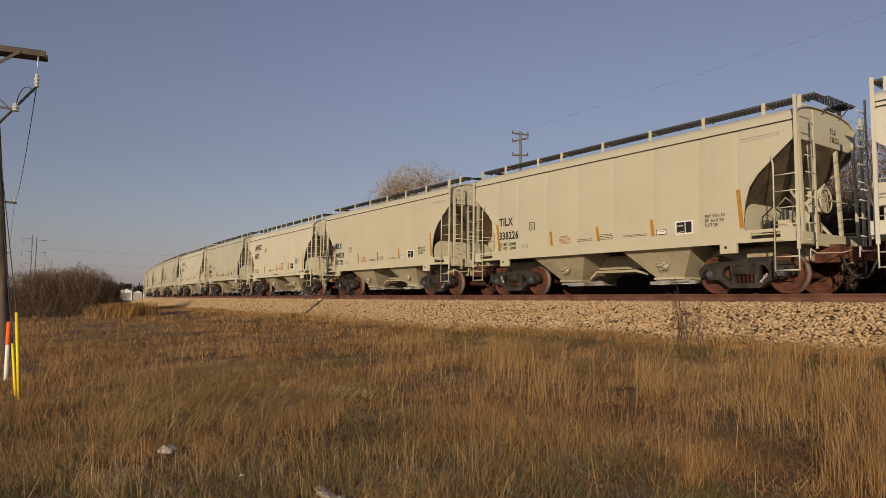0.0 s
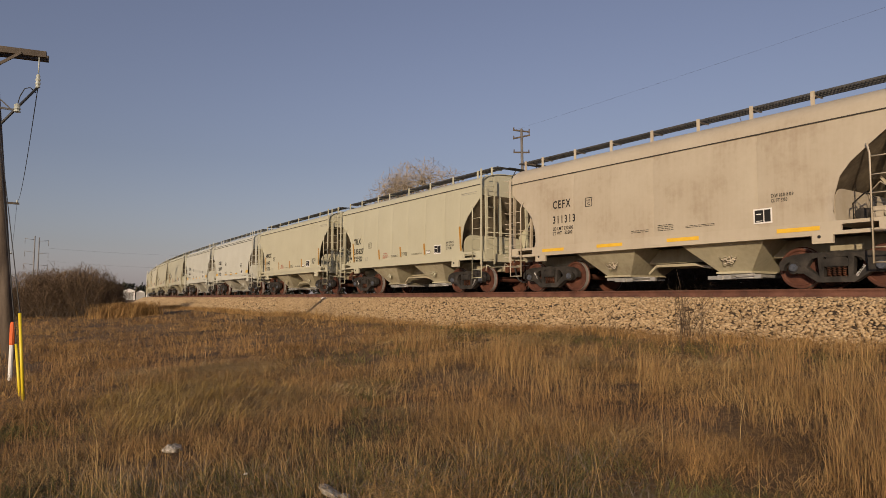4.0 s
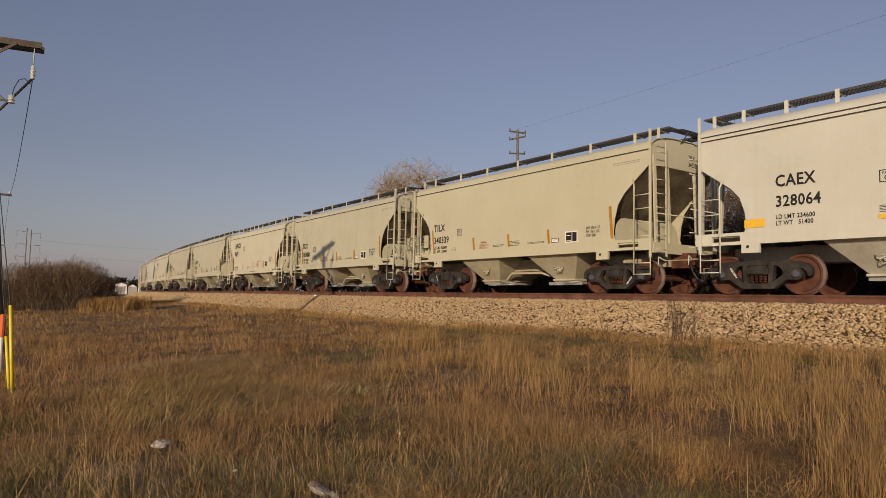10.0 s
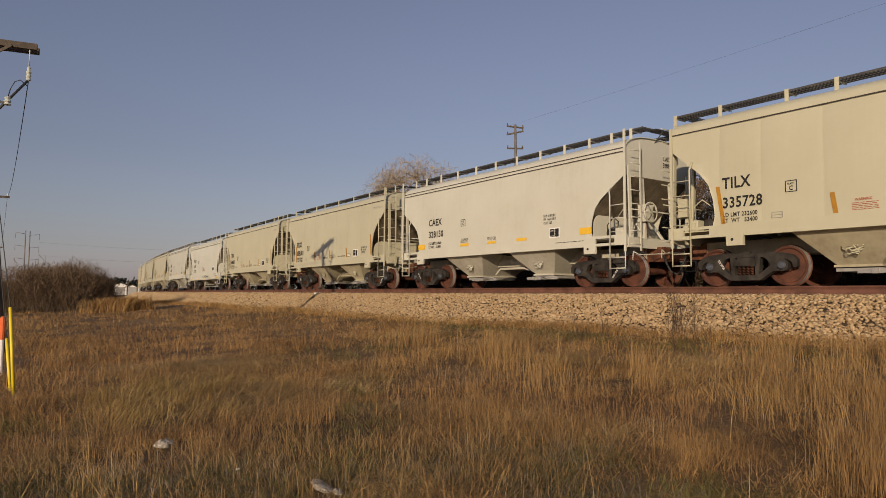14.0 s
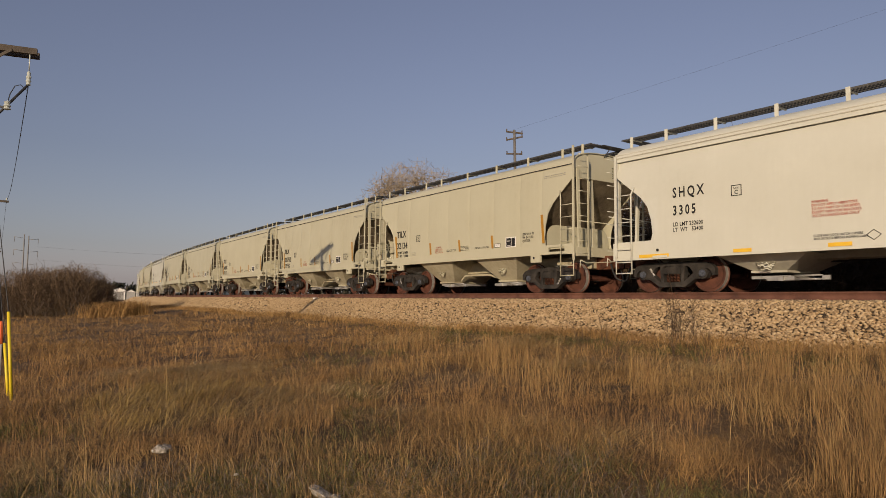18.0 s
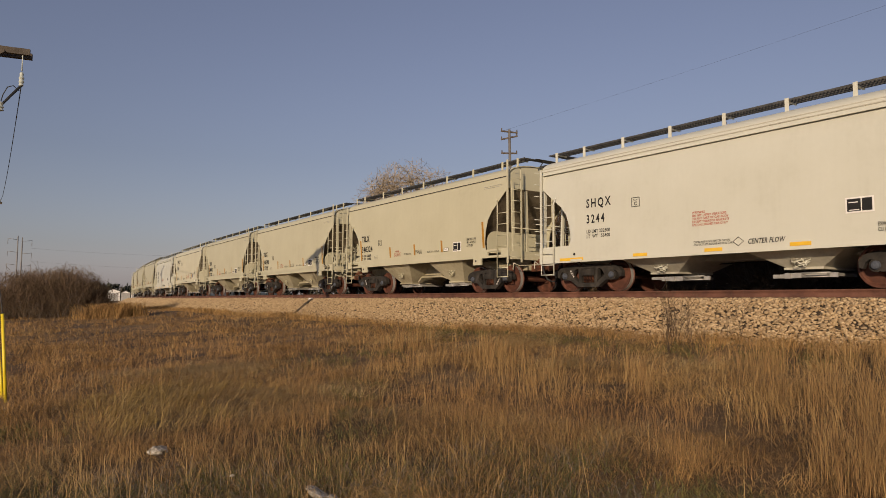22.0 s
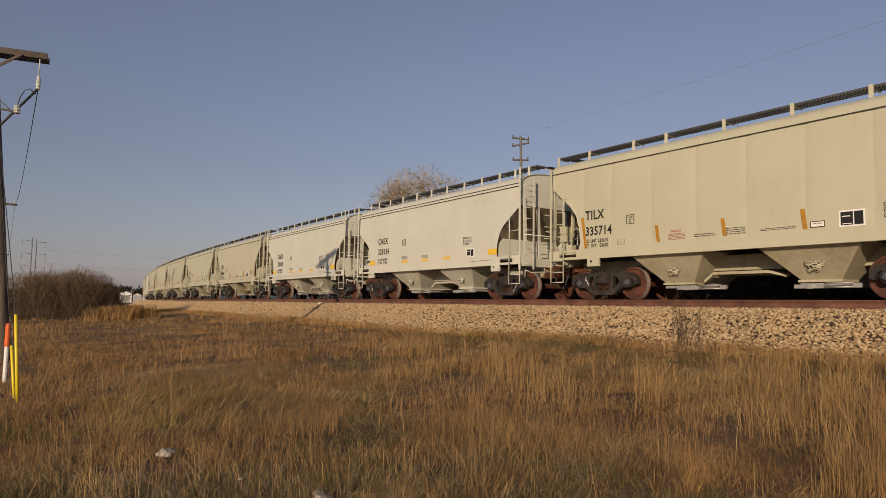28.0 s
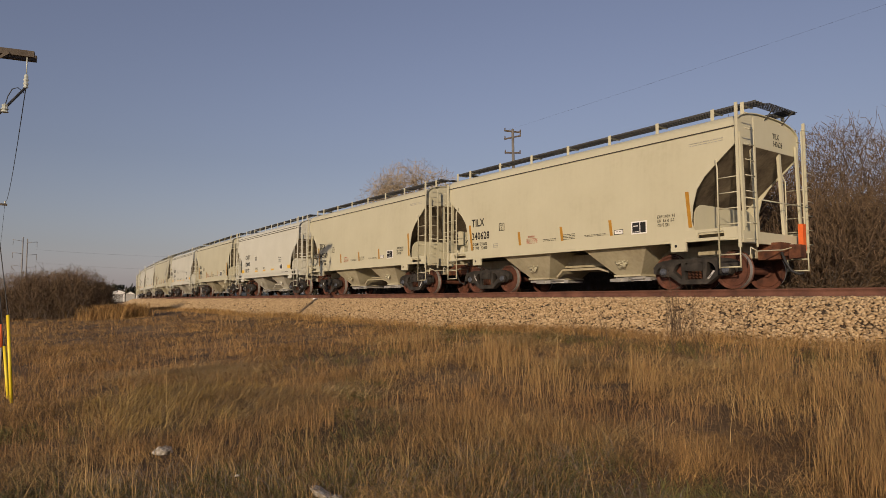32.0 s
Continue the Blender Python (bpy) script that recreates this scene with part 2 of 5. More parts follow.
def sheet(bm, rows, thick):
    """A plate from rows of points, with thickness given as a vector."""
    t = Vector(thick)
    a = [[bm.verts.new(p) for p in r] for r in rows]
    b = [[bm.verts.new(Vector(p) + t) for p in r] for r in rows]
    n, m = len(rows), len(rows[0])
    for g in (a, b):
        for i in range(n - 1):
            for j in range(m - 1):
                bm.faces.new((g[i][j], g[i][j + 1], g[i + 1][j + 1], g[i + 1][j])).smooth = True
    rim = [(i, 0) for i in range(n)] + [(n - 1, j) for j in range(1, m)] + [(i, m - 1) for i in range(n - 2, -1, -1)] + [(0, j) for j in range(m - 2, 0, -1)]
    for (i, j), (k, l) in zip(rim, rim[1:] + rim[:1]):
        f = bm.faces.new((a[i][j], a[k][l], b[k][l], b[i][j]))
        for e in f.edges:
            e.smooth = False


LETTERS = {}


def lettering(name, text, height, x, z, material, parent, squeeze=1.0, slant=0.0, y=-1.512, label="", turn=0.0, gap=1.06):
    """Painted writing on the near side; height is that of the capitals."""
    key = (text, round(height, 3), round(squeeze, 2), slant, gap, material.name)
    if key not in LETTERS:
        cu = bpy.data.curves.new("writing", "FONT")
        cu.body, cu.size, cu.shear, cu.resolution_u, cu.space_line = text, height / 0.69, slant, 2, 1.0
        cu.offset, cu.space_character = 0.021 * height / 0.69, gap
        tmp = bpy.data.objects.new("writing", cu)
        me = bpy.data.meshes.new_from_object(tmp)
        bpy.data.objects.remove(tmp)
        me.transform(Matrix.Diagonal((squeeze, 1, 1, 1)))
        me.materials.clear()
        me.materials.append(material)
        LETTERS[key] = me
    ob = new(name, LETTERS[key])
    ob.parent = parent
    ob.matrix_basis = pose(x, y, z, 90, turn, 0)
    if label:
        ob["label"] = label
    return ob


# ---- the line of the track: straight beside the camera, then a long curve away ----
TRACK_Y, CURVE_FROM, CURVE_R = 15.816, -4.0, 600.0


def line(s, off=0.0, z=0.0):
    """A point of the track: s along it (rising to the right), off to its far side."""
    if s >= CURVE_FROM:
        return Vector((s, TRACK_Y + off, z))
    a = (CURVE_FROM - s) / CURVE_R
    return Vector((CURVE_FROM - (CURVE_R - off) * math.sin(a), TRACK_Y + CURVE_R - (CURVE_R - off) * math.cos(a), z))


def ground_z(x, y):
    """The lie of the land: a shallow ditch before the line, level ground behind it."""
    if y < TRACK_Y:
        z = np.interp(y, (-40, 0, 4, 8, 12.2), (-1.95, -1.88, -1.72, -1.42, -1.08))
    else:
        z = -0.9
    far = np.clip((math.hypot(x, y) - 45) / 60, 0, 1)
    z = z * (1 - far) - 1.0 * far
    return float(z + 0.10 * noise.noise((x * 0.16, y * 0.16, 0)) + 0.05 * noise.noise((x * 0.7, y * 0.7, 3)))


def build_ground():
    def ticks(lo, hi, fine_lo, fine_hi, step, grow):
        t = list(np.arange(fine_lo, fine_hi, step))
        d, a = step, fine_hi
        while a < hi:
            t.append(a)
            d *= grow
            a += d
        t.append(hi)
        d, a = step, fine_lo
        while a > lo:
            d *= grow
            a -= d
            t.insert(0, max(a, lo))
        return t
    xs, ys = ticks(-3500, 3500, -34, 6, 0.5, 1.25), ticks(-3500, 3500, -2, 13, 0.5, 1.25)
    v = np.array([(x, y, ground_z(x, y)) for y in ys for x in xs])
    w, h = len(xs), len(ys)
    i = np.arange((h - 1) * w).reshape(h - 1, w)[:, :-1].ravel()
    raw_ground = raw("ground", v, np.stack([i, i + 1, i + w + 1, i + w], 1), SOIL, smooth=True)
    tagged(raw_ground, "dry brown grassland with thatch and bare soil", "ground", kind="structure")


build_ground()


def build_ballast():
    """The stone bed under the track: a trapezoid swept along the line."""
    prof = ((-4.1, -1.35), (-3.45, -0.98), (-2.75, -0.62), (-2.25, -0.36), (-1.9, -0.26), (0, -0.22), (1.9, -0.26), (2.75, -0.62), (4.3, -1.4))
    ss = list(np.arange(-420, -60, 6.0)) + list(np.arange(-60, 12, 0.5)) + list(np.arange(12, 610, 20.0))
    v = [line(s, o, z + 0.02 * noise.noise((s * 2.1, o * 2.1, 9))) for s in ss for o, z in prof]
    w = len(prof)
    i = np.arange((len(ss) - 1) * w).reshape(-1, w)[:, :-1].ravel()
    ob = raw("ballast_bed", np.array(v), np.stack([i, i + 1, i + w + 1, i + w], 1), GAP_SHADE_BED, smooth=True)
    return tagged(ob, "sloping bed of crushed stone under the track, coloured dark for shade between stones", "track bed", kind="structure")


ballast = build_ballast()


def build_rail(off):
    prof = ((-0.036, 0), (0.036, 0), (0.036, -0.035), (0.009, -0.05), (0.009, -0.14), (0.07, -0.165), (0.07, -0.176), (-0.07, -0.176), (-0.07, -0.165), (-0.009, -0.14), (-0.009, -0.05), (-0.036, -0.035))
    ss = list(np.arange(-420, -4, 8.0)) + list(np.arange(-4, 610, 40.0))
    v = np.array([line(s, off + a, b) for s in ss for a, b in prof])
    w = len(prof)
    f = np.array([(k * w + j, k * w + (j + 1) % w, (k + 1) * w + (j + 1) % w, (k + 1) * w + j) for k in range(len(ss) - 1) for j in range(w)])
    ob = raw("rail", v, f, RAIL)
    return tagged(ob, "rust-brown steel rail on timber ties", "rail", "rails of the track")


for off in (-0.755, 0.755):
    build_rail(off)


# ---- the covered hopper cars: one builder, five makes ----
# x along the car (towards its tail), y across (the near side is -y), z above the rail heads
TRUCK, AXLE, HALF, WHEEL_R = 4.045, 0.860, 5.55, 0.457
CUT = ((0.0, 4.42), (0.1, 4.37), (0.3, 4.41), (0.5, 4.52), (0.65, 4.73), (0.82, 5.10), (1.0, 5.50))
TRUCKS = {"seamed": (-3.89, 4.12), "plain": (-3.89, 4.12), "grey": (-4.34, 4.40), "smooth": (-4.28, 4.32), "white": (-4.09, 4.15), "buff": (-4.2, 4.2)}      # where each make carries them
PADS = {"seamed": (-3.88, 3.99), "plain": (-3.88, 3.99), "grey": (-4.27, 4.33)}      # and its jacking pads
MAKES = {
    "seamed": dict(paint=DULL_TAN, eave=3.75, cut=3.33, low=1.17, floor=1.45, end=3.18, top=4.20, posts=(-5.75, -4.5, -2.9, -1.85, -0.2, 1.45, 3.05, 4.6, 5.42), seams=(-4.24, -3.25, -1.94, -0.66, 0.63, 1.94, 3.25, 4.24),
                   look="tan covered hopper car with amber reflector strips and faint weld seams"),
    "plain": dict(paint=TAN, eave=3.75, cut=3.33, low=1.17, floor=1.45, end=3.18, top=4.20, posts=(-5.7, -4.95, -3.3, -1.75, -0.15, 1.45, 3.05, 4.65, 5.42), seams=(),
                  look="tan covered hopper car with smooth sides and amber reflector strips"),
    "smooth": dict(paint=CREAM, eave=3.58, cut=3.10, low=1.15, floor=1.42, end=3.02, top=4.14, posts=(-5.25, -4.38, -3.5, -2.65, -1.8, -0.95, -0.08, 1.14, 2.4, 3.5, 4.5, 5.4), seams=(),
                   look="cream covered hopper car with smooth sides and amber reflector strips"),
    "grey": dict(paint=GREY, eave=3.64, cut=2.97, low=1.15, floor=1.40, end=2.95, top=4.16, posts=(-5.45, -4.7, -3.7, -2.63, -1.52, -0.43, 0.66, 1.78, 2.84, 3.84, 4.67, 5.35), seams=(),
                 look="light grey covered hopper car with yellow reflector patches"),
    "white": dict(paint=WHITE, eave=3.50, cut=3.08, low=0.83, floor=1.32, end=3.05, top=4.06, posts=(-5.4, -4.3, -2.9, -1.4, 0.1, 1.6, 3.0, 4.4, 5.4), seams=(),
                  look="white round-sided covered hopper car with yellow strips on the sill"),
    "buff": dict(paint=BUFF, eave=3.47, cut=3.16, low=1.12, floor=1.38, end=3.1, top=4.10, posts=(-5.4, -4.6, -3.2, -1.8, -0.4, 1.0, 2.4, 3.8, 5.3), seams=(-2.78, 0.0, 2.78),
                 look="buff covered hopper car with rounded roof edge and yellow reflector strips"),
}


def side_points(k, sy):
    """Rows of points of one side sheet, bottom to top."""
    rows = []
    xs = list(np.linspace(-1, 1, 25))
    seams = [x / HALF for x in k["seams"]]
    for c in seams:
        xs += [c + d / HALF for d in (-0.24, -0.13, -0.06, -0.02, 0.0, 0.02, 0.06, 0.13, 0.24)]
    xs = sorted(set(round(x, 5) for x in xs))
    levels = [(k["low"], 4.45)] + [(k["floor"] + u * (k["cut"] - k["floor"]), x) for u, x in CUT] + [(k["eave"], HALF)]
    if k["low"] < 1.0:
        levels = [(k["low"], 5.62), (k["floor"] - 0.02, 5.62)] + levels[1:]
    for z, xl in levels:
        f = max(0.0, (z - 2.6) / (k["eave"] - 2.6))
        row = []
        for u in xs:
            x = max(-xl, min(xl, HALF * u * (xl / HALF if xl > HALF else 1)))
            bulge = 0.006 - 0.014 * sum(math.exp(-abs(u - c) * HALF / 0.11) for c in seams)
            row.append((x, sy * (1.493 - (0.05 if k["paint"] is not WHITE else 0.10) * f * f + bulge), z))
        rows.append(row)
    return rows


def roof_arc(k, n=14, shrink=0.0):
    """Half circle of points (y, z) over the roof, side to side."""
    ye = 1.45 - shrink
    pts = []
    for i in range(n + 1):
        a = math.pi * i / n
        c, s = math.cos(a), math.sin(a)
        pts.append((-ye * math.copysign(abs(c) ** 0.75, c), k["eave"] + 0.018 + (k["top"] - k["eave"] - 0.018 - shrink) * s ** 0.8))
    return pts


def ladder(bm, sx, sy, k):
    """The corner ladder on the side, its step below, and the ladder on the end."""
    y, xo, xi = sy * 1.57, 5.62 if sx > 0 else -5.47, 5.11 if sx > 0 else -4.97
    bar(bm, (xo, y, 0.93), (xo, y, k["top"] + 0.06 if sx > 0 or k["paint"] is GREY else k["eave"] + 0.16), 0.07, 0.03)
    head = k["cut"] - 0.42
    tube(bm, [(xi, y, 0.47), (xi, y, head - 0.1), (xi + sx * -0.06, sy * 1.53, head + 0.1)], 0.022, 5)
    tube(bm, [(xo, y, 0.47), (xo, y, 1.0)], 0.018, 5)
    for z in (0.49, 0.78):
        tube(bm, [(xi, y, z), (xo, y, z)], 0.017, 5)
    z = 1.12
    while z < head:
        tube(bm, [(xi, y, z), (xo, y, z)], 0.013, 5)
        z += 0.36
    xe = sx * 5.78
    ya, yb = sy * 1.53, sy * 1.12
    bar(bm, (xe, yb, 0.95), (xe, yb, k["top"] - 0.24), 0.03, 0.05)
    z = 1.12
    while z < k["top"] - 0.2:
        tube(bm, [(xe, ya, z), (xe, yb, z)], 0.013, 5)
        z += 0.36


def truck_under(car, at, spin):
    """One four-wheeled truck: bolster, side frames with springs, two wheelsets."""
    bm = bmesh.new()
    box(bm, -0.2, 0.2, -1.07, 1.07, 0.44, 0.675)
    box(bm, -0.3, 0.3, -0.3, 0.3, 0.68, 0.80)
    bar(bm, (-0.42, -0.7, 0.42), (-0.42, 0.7, 0.42), 0.1, 0.12)
    bar(bm, (0.42, -0.7, 0.42), (0.42, 0.7, 0.42), 0.1, 0.12)
    truck = part("truck", bm, CAST, car)
    truck.matrix_basis = pose(at, 0, 0)
    for sy in (-1, 1):
        y = sy * 1.02
        bm = bmesh.new()
        for s in (-1, 1):
            prism(bm, [(s * a, b) for a, b in ((0, 0.79), (0.08, 0.79), (0.12, 0.765), (0.62, 0.765), (0.90, 0.735), (1.08, 0.68), (1.18, 0.58), (1.18, 0.42), (1.10, 0.40), (1.06, 0.52), (0.98, 0.58), (0.80, 0.58), (0.72, 0.50), (0.74, 0.34), (0.62, 0.34), (0.58, 0.50), (0.50, 0.62), (0.40, 0.66), (0, 0.66))], y - 0.07, y + 0.07)
            prism(bm, [(s * a, b) for a, b in ((0, 0.13), (0.36, 0.13), (0.66, 0.33), (0.78, 0.33), (0.76, 0.46), (0.62, 0.48), (0.32, 0.25), (0, 0.25))], y - 0.09, y + 0.09)
            prism(bm, [(s * a, b) for a, b in ((0.24, 0.22), (0.33, 0.22), (0.36, 0.68), (0.24, 0.68))], y - 0.075, y + 0.075)
            lathe(bm, [(0.05, -0.09), (0.135, -0.085), (0.135, 0.085), (0.05, 0.09)], True, 14, (s * AXLE, y, WHEEL_R))
        part("side_frame", bm, CAST, truck)
        bm = bmesh.new()
        for sxx in (-0.15, -0.05, 0.05, 0.15):
            tube(bm, [(sxx + 0.035 * math.cos(a), y + 0.035 * math.sin(a) - sy * -0.03, 0.26 + 0.2 * i / 28) for i, a in enumerate(np.arange(0, 29) * 1.2)], 0.011, 4)
        part("spring_set", bm, RUST, truck)
        bm = bmesh.new()
        box(bm, -0.26, 0.26, y - 0.1, y + 0.1, 0.46, 0.62)
        part("bolster_end", bm, CAST, truck)
    for s in (-1, 1):
        bm = bmesh.new()
        for sy in (-1, 1):
            prof = [(0.08, -0.09), (0.13, -0.09), (0.15, -0.05), (0.37, -0.035), (0.40, -0.065), (0.446, -0.065), (WHEEL_R, 0.045), (0.482, 0.055), (0.478, 0.075), (0.40, 0.07), (0.37, 0.01), (0.15, 0.0), (0.13, 0.06), (0.08, 0.06)]
            lathe(bm, [(r, -sy * h) for r, h in prof], True, 36, (0, sy * 0.775, 0), mats=[0, 0, 0, 0, 0, 1, 0, 0, 0, 0, 0, 0, 0, 0])
            lathe(bm, [(0.03, sy * 1.10), (0.085, sy * 1.10), (0.095, sy * 1.13), (0.075, sy * 1.165), (0.03, sy * 1.17)], True, 16, mats=[2] * 5)
            for i in range(3):
                a = 2 * math.pi * i / 3 + 0.4
                lathe(bm, [(0.018, sy * 1.165), (0.018, sy * 1.19)], True, 6, (0.05 * math.cos(a), 0, 0.05 * math.sin(a)), mats=[2] * 2)
        lathe(bm, [(0.085, -1.1), (0.085, 1.1)], True, 12)
        ws = part("wheelset", bm, [WHEEL, TREAD, CAP], truck, "rust-red wheels with polished treads")
        ws.matrix_basis = pose(s * AXLE, 0, WHEEL_R)
        spin.append(ws.name)
    return truck


def emblem(bm, x, y, z):
    """A cast vibrator bracket: three rings and a bar."""
    path = []
    for dx, dz, r in ((-0.15, 0.02, 0.065), (0.0, 0.0, 0.075), (0.15, 0.0, 0.065), (-0.08, -0.09, 0.055), (0.09, -0.09, 0.055), (-0.05, 0.08, 0.035), (0.10, 0.08, 0.035)):
        path += [(x + dx + r * math.cos(a), y - 0.012, z + dz + r * math.sin(a)) for a in np.linspace(0, 5.6, 10)]
    tube(bm, path, 0.013, 4)


def build_car(make, be=1):
    k = MAKES[make]
    body = k["paint"]
    car = new("hopper_car")
    tagged(car, k["look"], "hopper car", "freight train")
    white = make == "white"
    for sy in (-1, 1):
        bm = bmesh.new()
        sheet(bm, side_points(k, sy), (0, -sy * 0.02, 0))
        part("side_sheet", bm, body, car)
        for x in k["seams"] if sy < 0 else ():
            bm = bmesh.new()
            box(bm, x - 0.007, x + 0.007, -1.490, -1.472, k["low"] + 0.25, 2.62)
            bar(bm, (x, -1.481, 2.62), (x, -1.435, k["eave"] - 0.005), 0.014, 0.014)
            part("weld_seam", bm, body, car)
        bm = bmesh.new()
        box(bm, -HALF + 0.02, HALF - 0.02, sy * 1.455 - 0.02, sy * 1.455 + 0.02, k["eave"] - 0.003, k["eave"] + 0.020)
        part("eave_seam", bm, SEAL if not white else body, car)
        for a in {"grey": (0.13,), "white": (0.12, 0.26)}.get(make, ()):
            bm = bmesh.new()
            y, z = -sy * 1.452 * math.cos(a) ** 0.75, k["eave"] + 0.018 + (k["top"] - k["eave"] - 0.018) * math.sin(a) ** 0.8
            box(bm, -HALF + 0.02, HALF - 0.02, -y - 0.008, -y + 0.008, z - 0.012, z + 0.012)
            part("roof_lap", bm, SEAL if make == "grey" else BAY_PALE, car)
        if not white:
            bm = bmesh.new()
            y0, y1, z0, z1 = sy * 1.475 - 0.03, sy * 1.475 + 0.03, k["low"] - 0.005, k["low"] + 0.25
            box(bm, -4.52, 4.52, y0, y1, z0, z1)
            for sx in (-1, 1):
                box(bm, min(sx * 5.2, sx * 5.62), max(sx * 5.2, sx * 5.62), y0, y1, z0, z1)
                box(bm, min(sx * 4.5, sx * 5.22), max(sx * 4.5, sx * 5.22), y0 + 0.002, y1 - 0.002, z1 - 0.075, z1 - 0.002)
                box(bm, min(sx * 4.5, sx * 5.22), max(sx * 4.5, sx * 5.22), y0 + 0.002, y1 - 0.002, z0 + 0.002, z0 + 0.05)
            box(bm, -5.62, 5.62, sy * 1.44 - 0.07, sy * 1.44 + 0.07, k["low"] - 0.03, k["low"] - 0.002)
            part("side_sill", bm, body, car)
        for sx in (-1, 1):
            bm = bmesh.new()
            x = PADS.get(make, (-4.15, 4.15))[(sx + 1) // 2]
            box(bm, x - 0.21, x + 0.21, sy * 1.49 - 0.035, sy * 1.49 + 0.035, 0.92, k["low"] + 0.03)
            lathe(bm, [(0.035, sy * 1.52), (0.035, sy * 1.535)], True, 10, (x - 0.06, 0, 1.06), mats=[1, 1])
            part("jack_pad", bm, [body, BLACK], car)
            bm = bmesh.new()
            ladder(bm, sx, sy, k)
            part("corner_ladder", bm, body, car)
    bm = bmesh.new()
    xs = np.linspace(-HALF, HALF, 3)
    sheet(bm, [[(x, y, z) for x in xs] for y, z in roof_arc(k)], (0, 0, -0.02))
    part("roof", bm, body, car)
    for sx in (-1, 1):
        bm = bmesh.new()
        arc = [(y * 0.995, z - 0.02) for y, z in roof_arc(k)]
        a, b = ([bm.verts.new((sx * x, y, z)) for y, z in arc + [(1.44, k["cut"] + 0.05), (-1.44, k["cut"] + 0.05)]] for x in (HALF - 0.05, HALF - 0.08))
        n = len(a)
        for i in range(n):
            bm.faces.new((a[i], a[(i + 1) % n], b[(i + 1) % n], b[i]))
        bm.faces.new(a)
        bm.faces.new(b)
        part("end_sheet", bm, body, car)
        # shade under the end sheet is painted in here, together with grime
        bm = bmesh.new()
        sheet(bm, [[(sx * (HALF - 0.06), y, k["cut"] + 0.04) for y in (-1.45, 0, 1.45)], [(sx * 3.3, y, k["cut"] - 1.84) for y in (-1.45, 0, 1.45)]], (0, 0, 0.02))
        part("slope_sheet", bm, GRIME_AND_SHADE, car, "sloping floor sheet, its colour darkened for grime and shade")
        bm = bmesh.new()
        web = [(-1.38, 1.31), (-1.38, 1.72)] + [(-1.38 + 0.36 * (1 - math.cos(a)), 1.72 + 0.36 * math.sin(a)) for a in np.linspace(0.3, math.pi / 2, 5)]
        web += [(-y, z) for y, z in web[::-1]]
        a, b = ([bm.verts.new((sx * x, y, z)) for y, z in web] for x in (4.36, 4.34))
        for i in range(len(web)):
            bm.faces.new((a[i], a[(i + 1) % len(web)], b[(i + 1) % len(web)], b[i]))
        bm.faces.new(a)
        bm.faces.new(b)
        part("bolster_web", bm, body, car)
        bm = bmesh.new()
        box(bm, sx * 4.95 - 0.68, sx * 4.95 + 0.68, -1.43, 1.43, 1.30, 1.325)
        box(bm, sx * 5.58 - 0.05, sx * 5.58 + 0.05, -1.44, 1.44, 1.05, 1.30)
        part("end_platform", bm, body, car)
        for y in (-1.30, 1.30):
            bm = bmesh.new()
            bar(bm, (sx * 5.60, y, 1.3), (sx * 5.54, y, k["cut"] + 0.3), 0.10, 0.05)
            part("corner_post", bm, body, car)
        for y in (-0.62, 0.62):
            bm = bmesh.new()
            bar(bm, (sx * 5.52, y, 1.3), (sx * 5.44, y, k["cut"] + 0.05), 0.09, 0.07)
            part("end_post", bm, body, car)
        bm = bmesh.new()
        tube(bm, [(sx * 5.76, -1.5, 2.05), (sx * 5.76, 1.5, 2.05)], 0.015, 5)
        part("end_handrail", bm, body, car)
        # coupler, draft gear, hose and lever
        bm = bmesh.new()
        box(bm, min(sx * 5.3, sx * 5.85), max(sx * 5.3, sx * 5.85), -0.24, 0.24, 0.70, 1.10)
        box(bm, min(sx * 5.85, sx * 6.05), max(sx * 5.85, sx * 6.05), -0.09, 0.09, 0.78, 0.97)
        prism(bm, [(sx * a, b) for a, b in ((6.0, 0.70), (6.27, 0.72), (6.27, 1.02), (6.0, 1.04))], -0.17, 0.08)
        part("coupler", bm, RUST, car, "rusty knuckle coupler")
        bm = bmesh.new()
        tube(bm, [(sx * 5.9, -0.3, 0.85), (sx * 6.0, -0.33, 0.62), (sx * 6.1, -0.3, 0.42), (sx * 6.22, -0.2, 0.34), (sx * 6.28, -0.1, 0.36)], 0.03, 6)
        part("brake_hose", bm, RUBBER, car)
        bm = bmesh.new()
        tube(bm, [(sx * 5.82, -1.5, 0.92), (sx * 5.86, -1.3, 0.84), (sx * 5.95, -0.35, 0.90), (sx * 6.1, -0.1, 0.98)], 0.014, 5)
        tube(bm, [(sx * 5.82, -1.5, 0.92), (sx * 5.82, -1.52, 0.70)], 0.014, 5)
        part("uncoupling_lever", bm, body, car)
    bm = bmesh.new()
    box(bm, -5.3, 5.3, -0.33, 0.33, 0.74, 1.12)
    part("centre_sill", bm, BAY_PALE if make in ("grey", "white") else BAY, car)
    # hopper bays and their outlets
    for cx, gx in ((-1.63, 0.75), (1.86, 0.22)) if make in ("seamed", "plain") else ((-1.76, 0.72), (1.76, 0.1)):
        tw, bw, zb, ty = (1.10, 0.40, 0.42, 1.38) if not white else (1.05, 0.36, 0.47, 1.20)
        bm = bmesh.new()
        z1 = k["low"] + 0.02
        t = [bm.verts.new((cx + a * tw, b * ty, z1)) for a, b in ((-1, -1), (1, -1), (1, 1), (-1, 1))]
        u = [bm.verts.new((cx + a * bw, b * 0.72, zb)) for a, b in ((-1, -1), (1, -1), (1, 1), (-1, 1))]
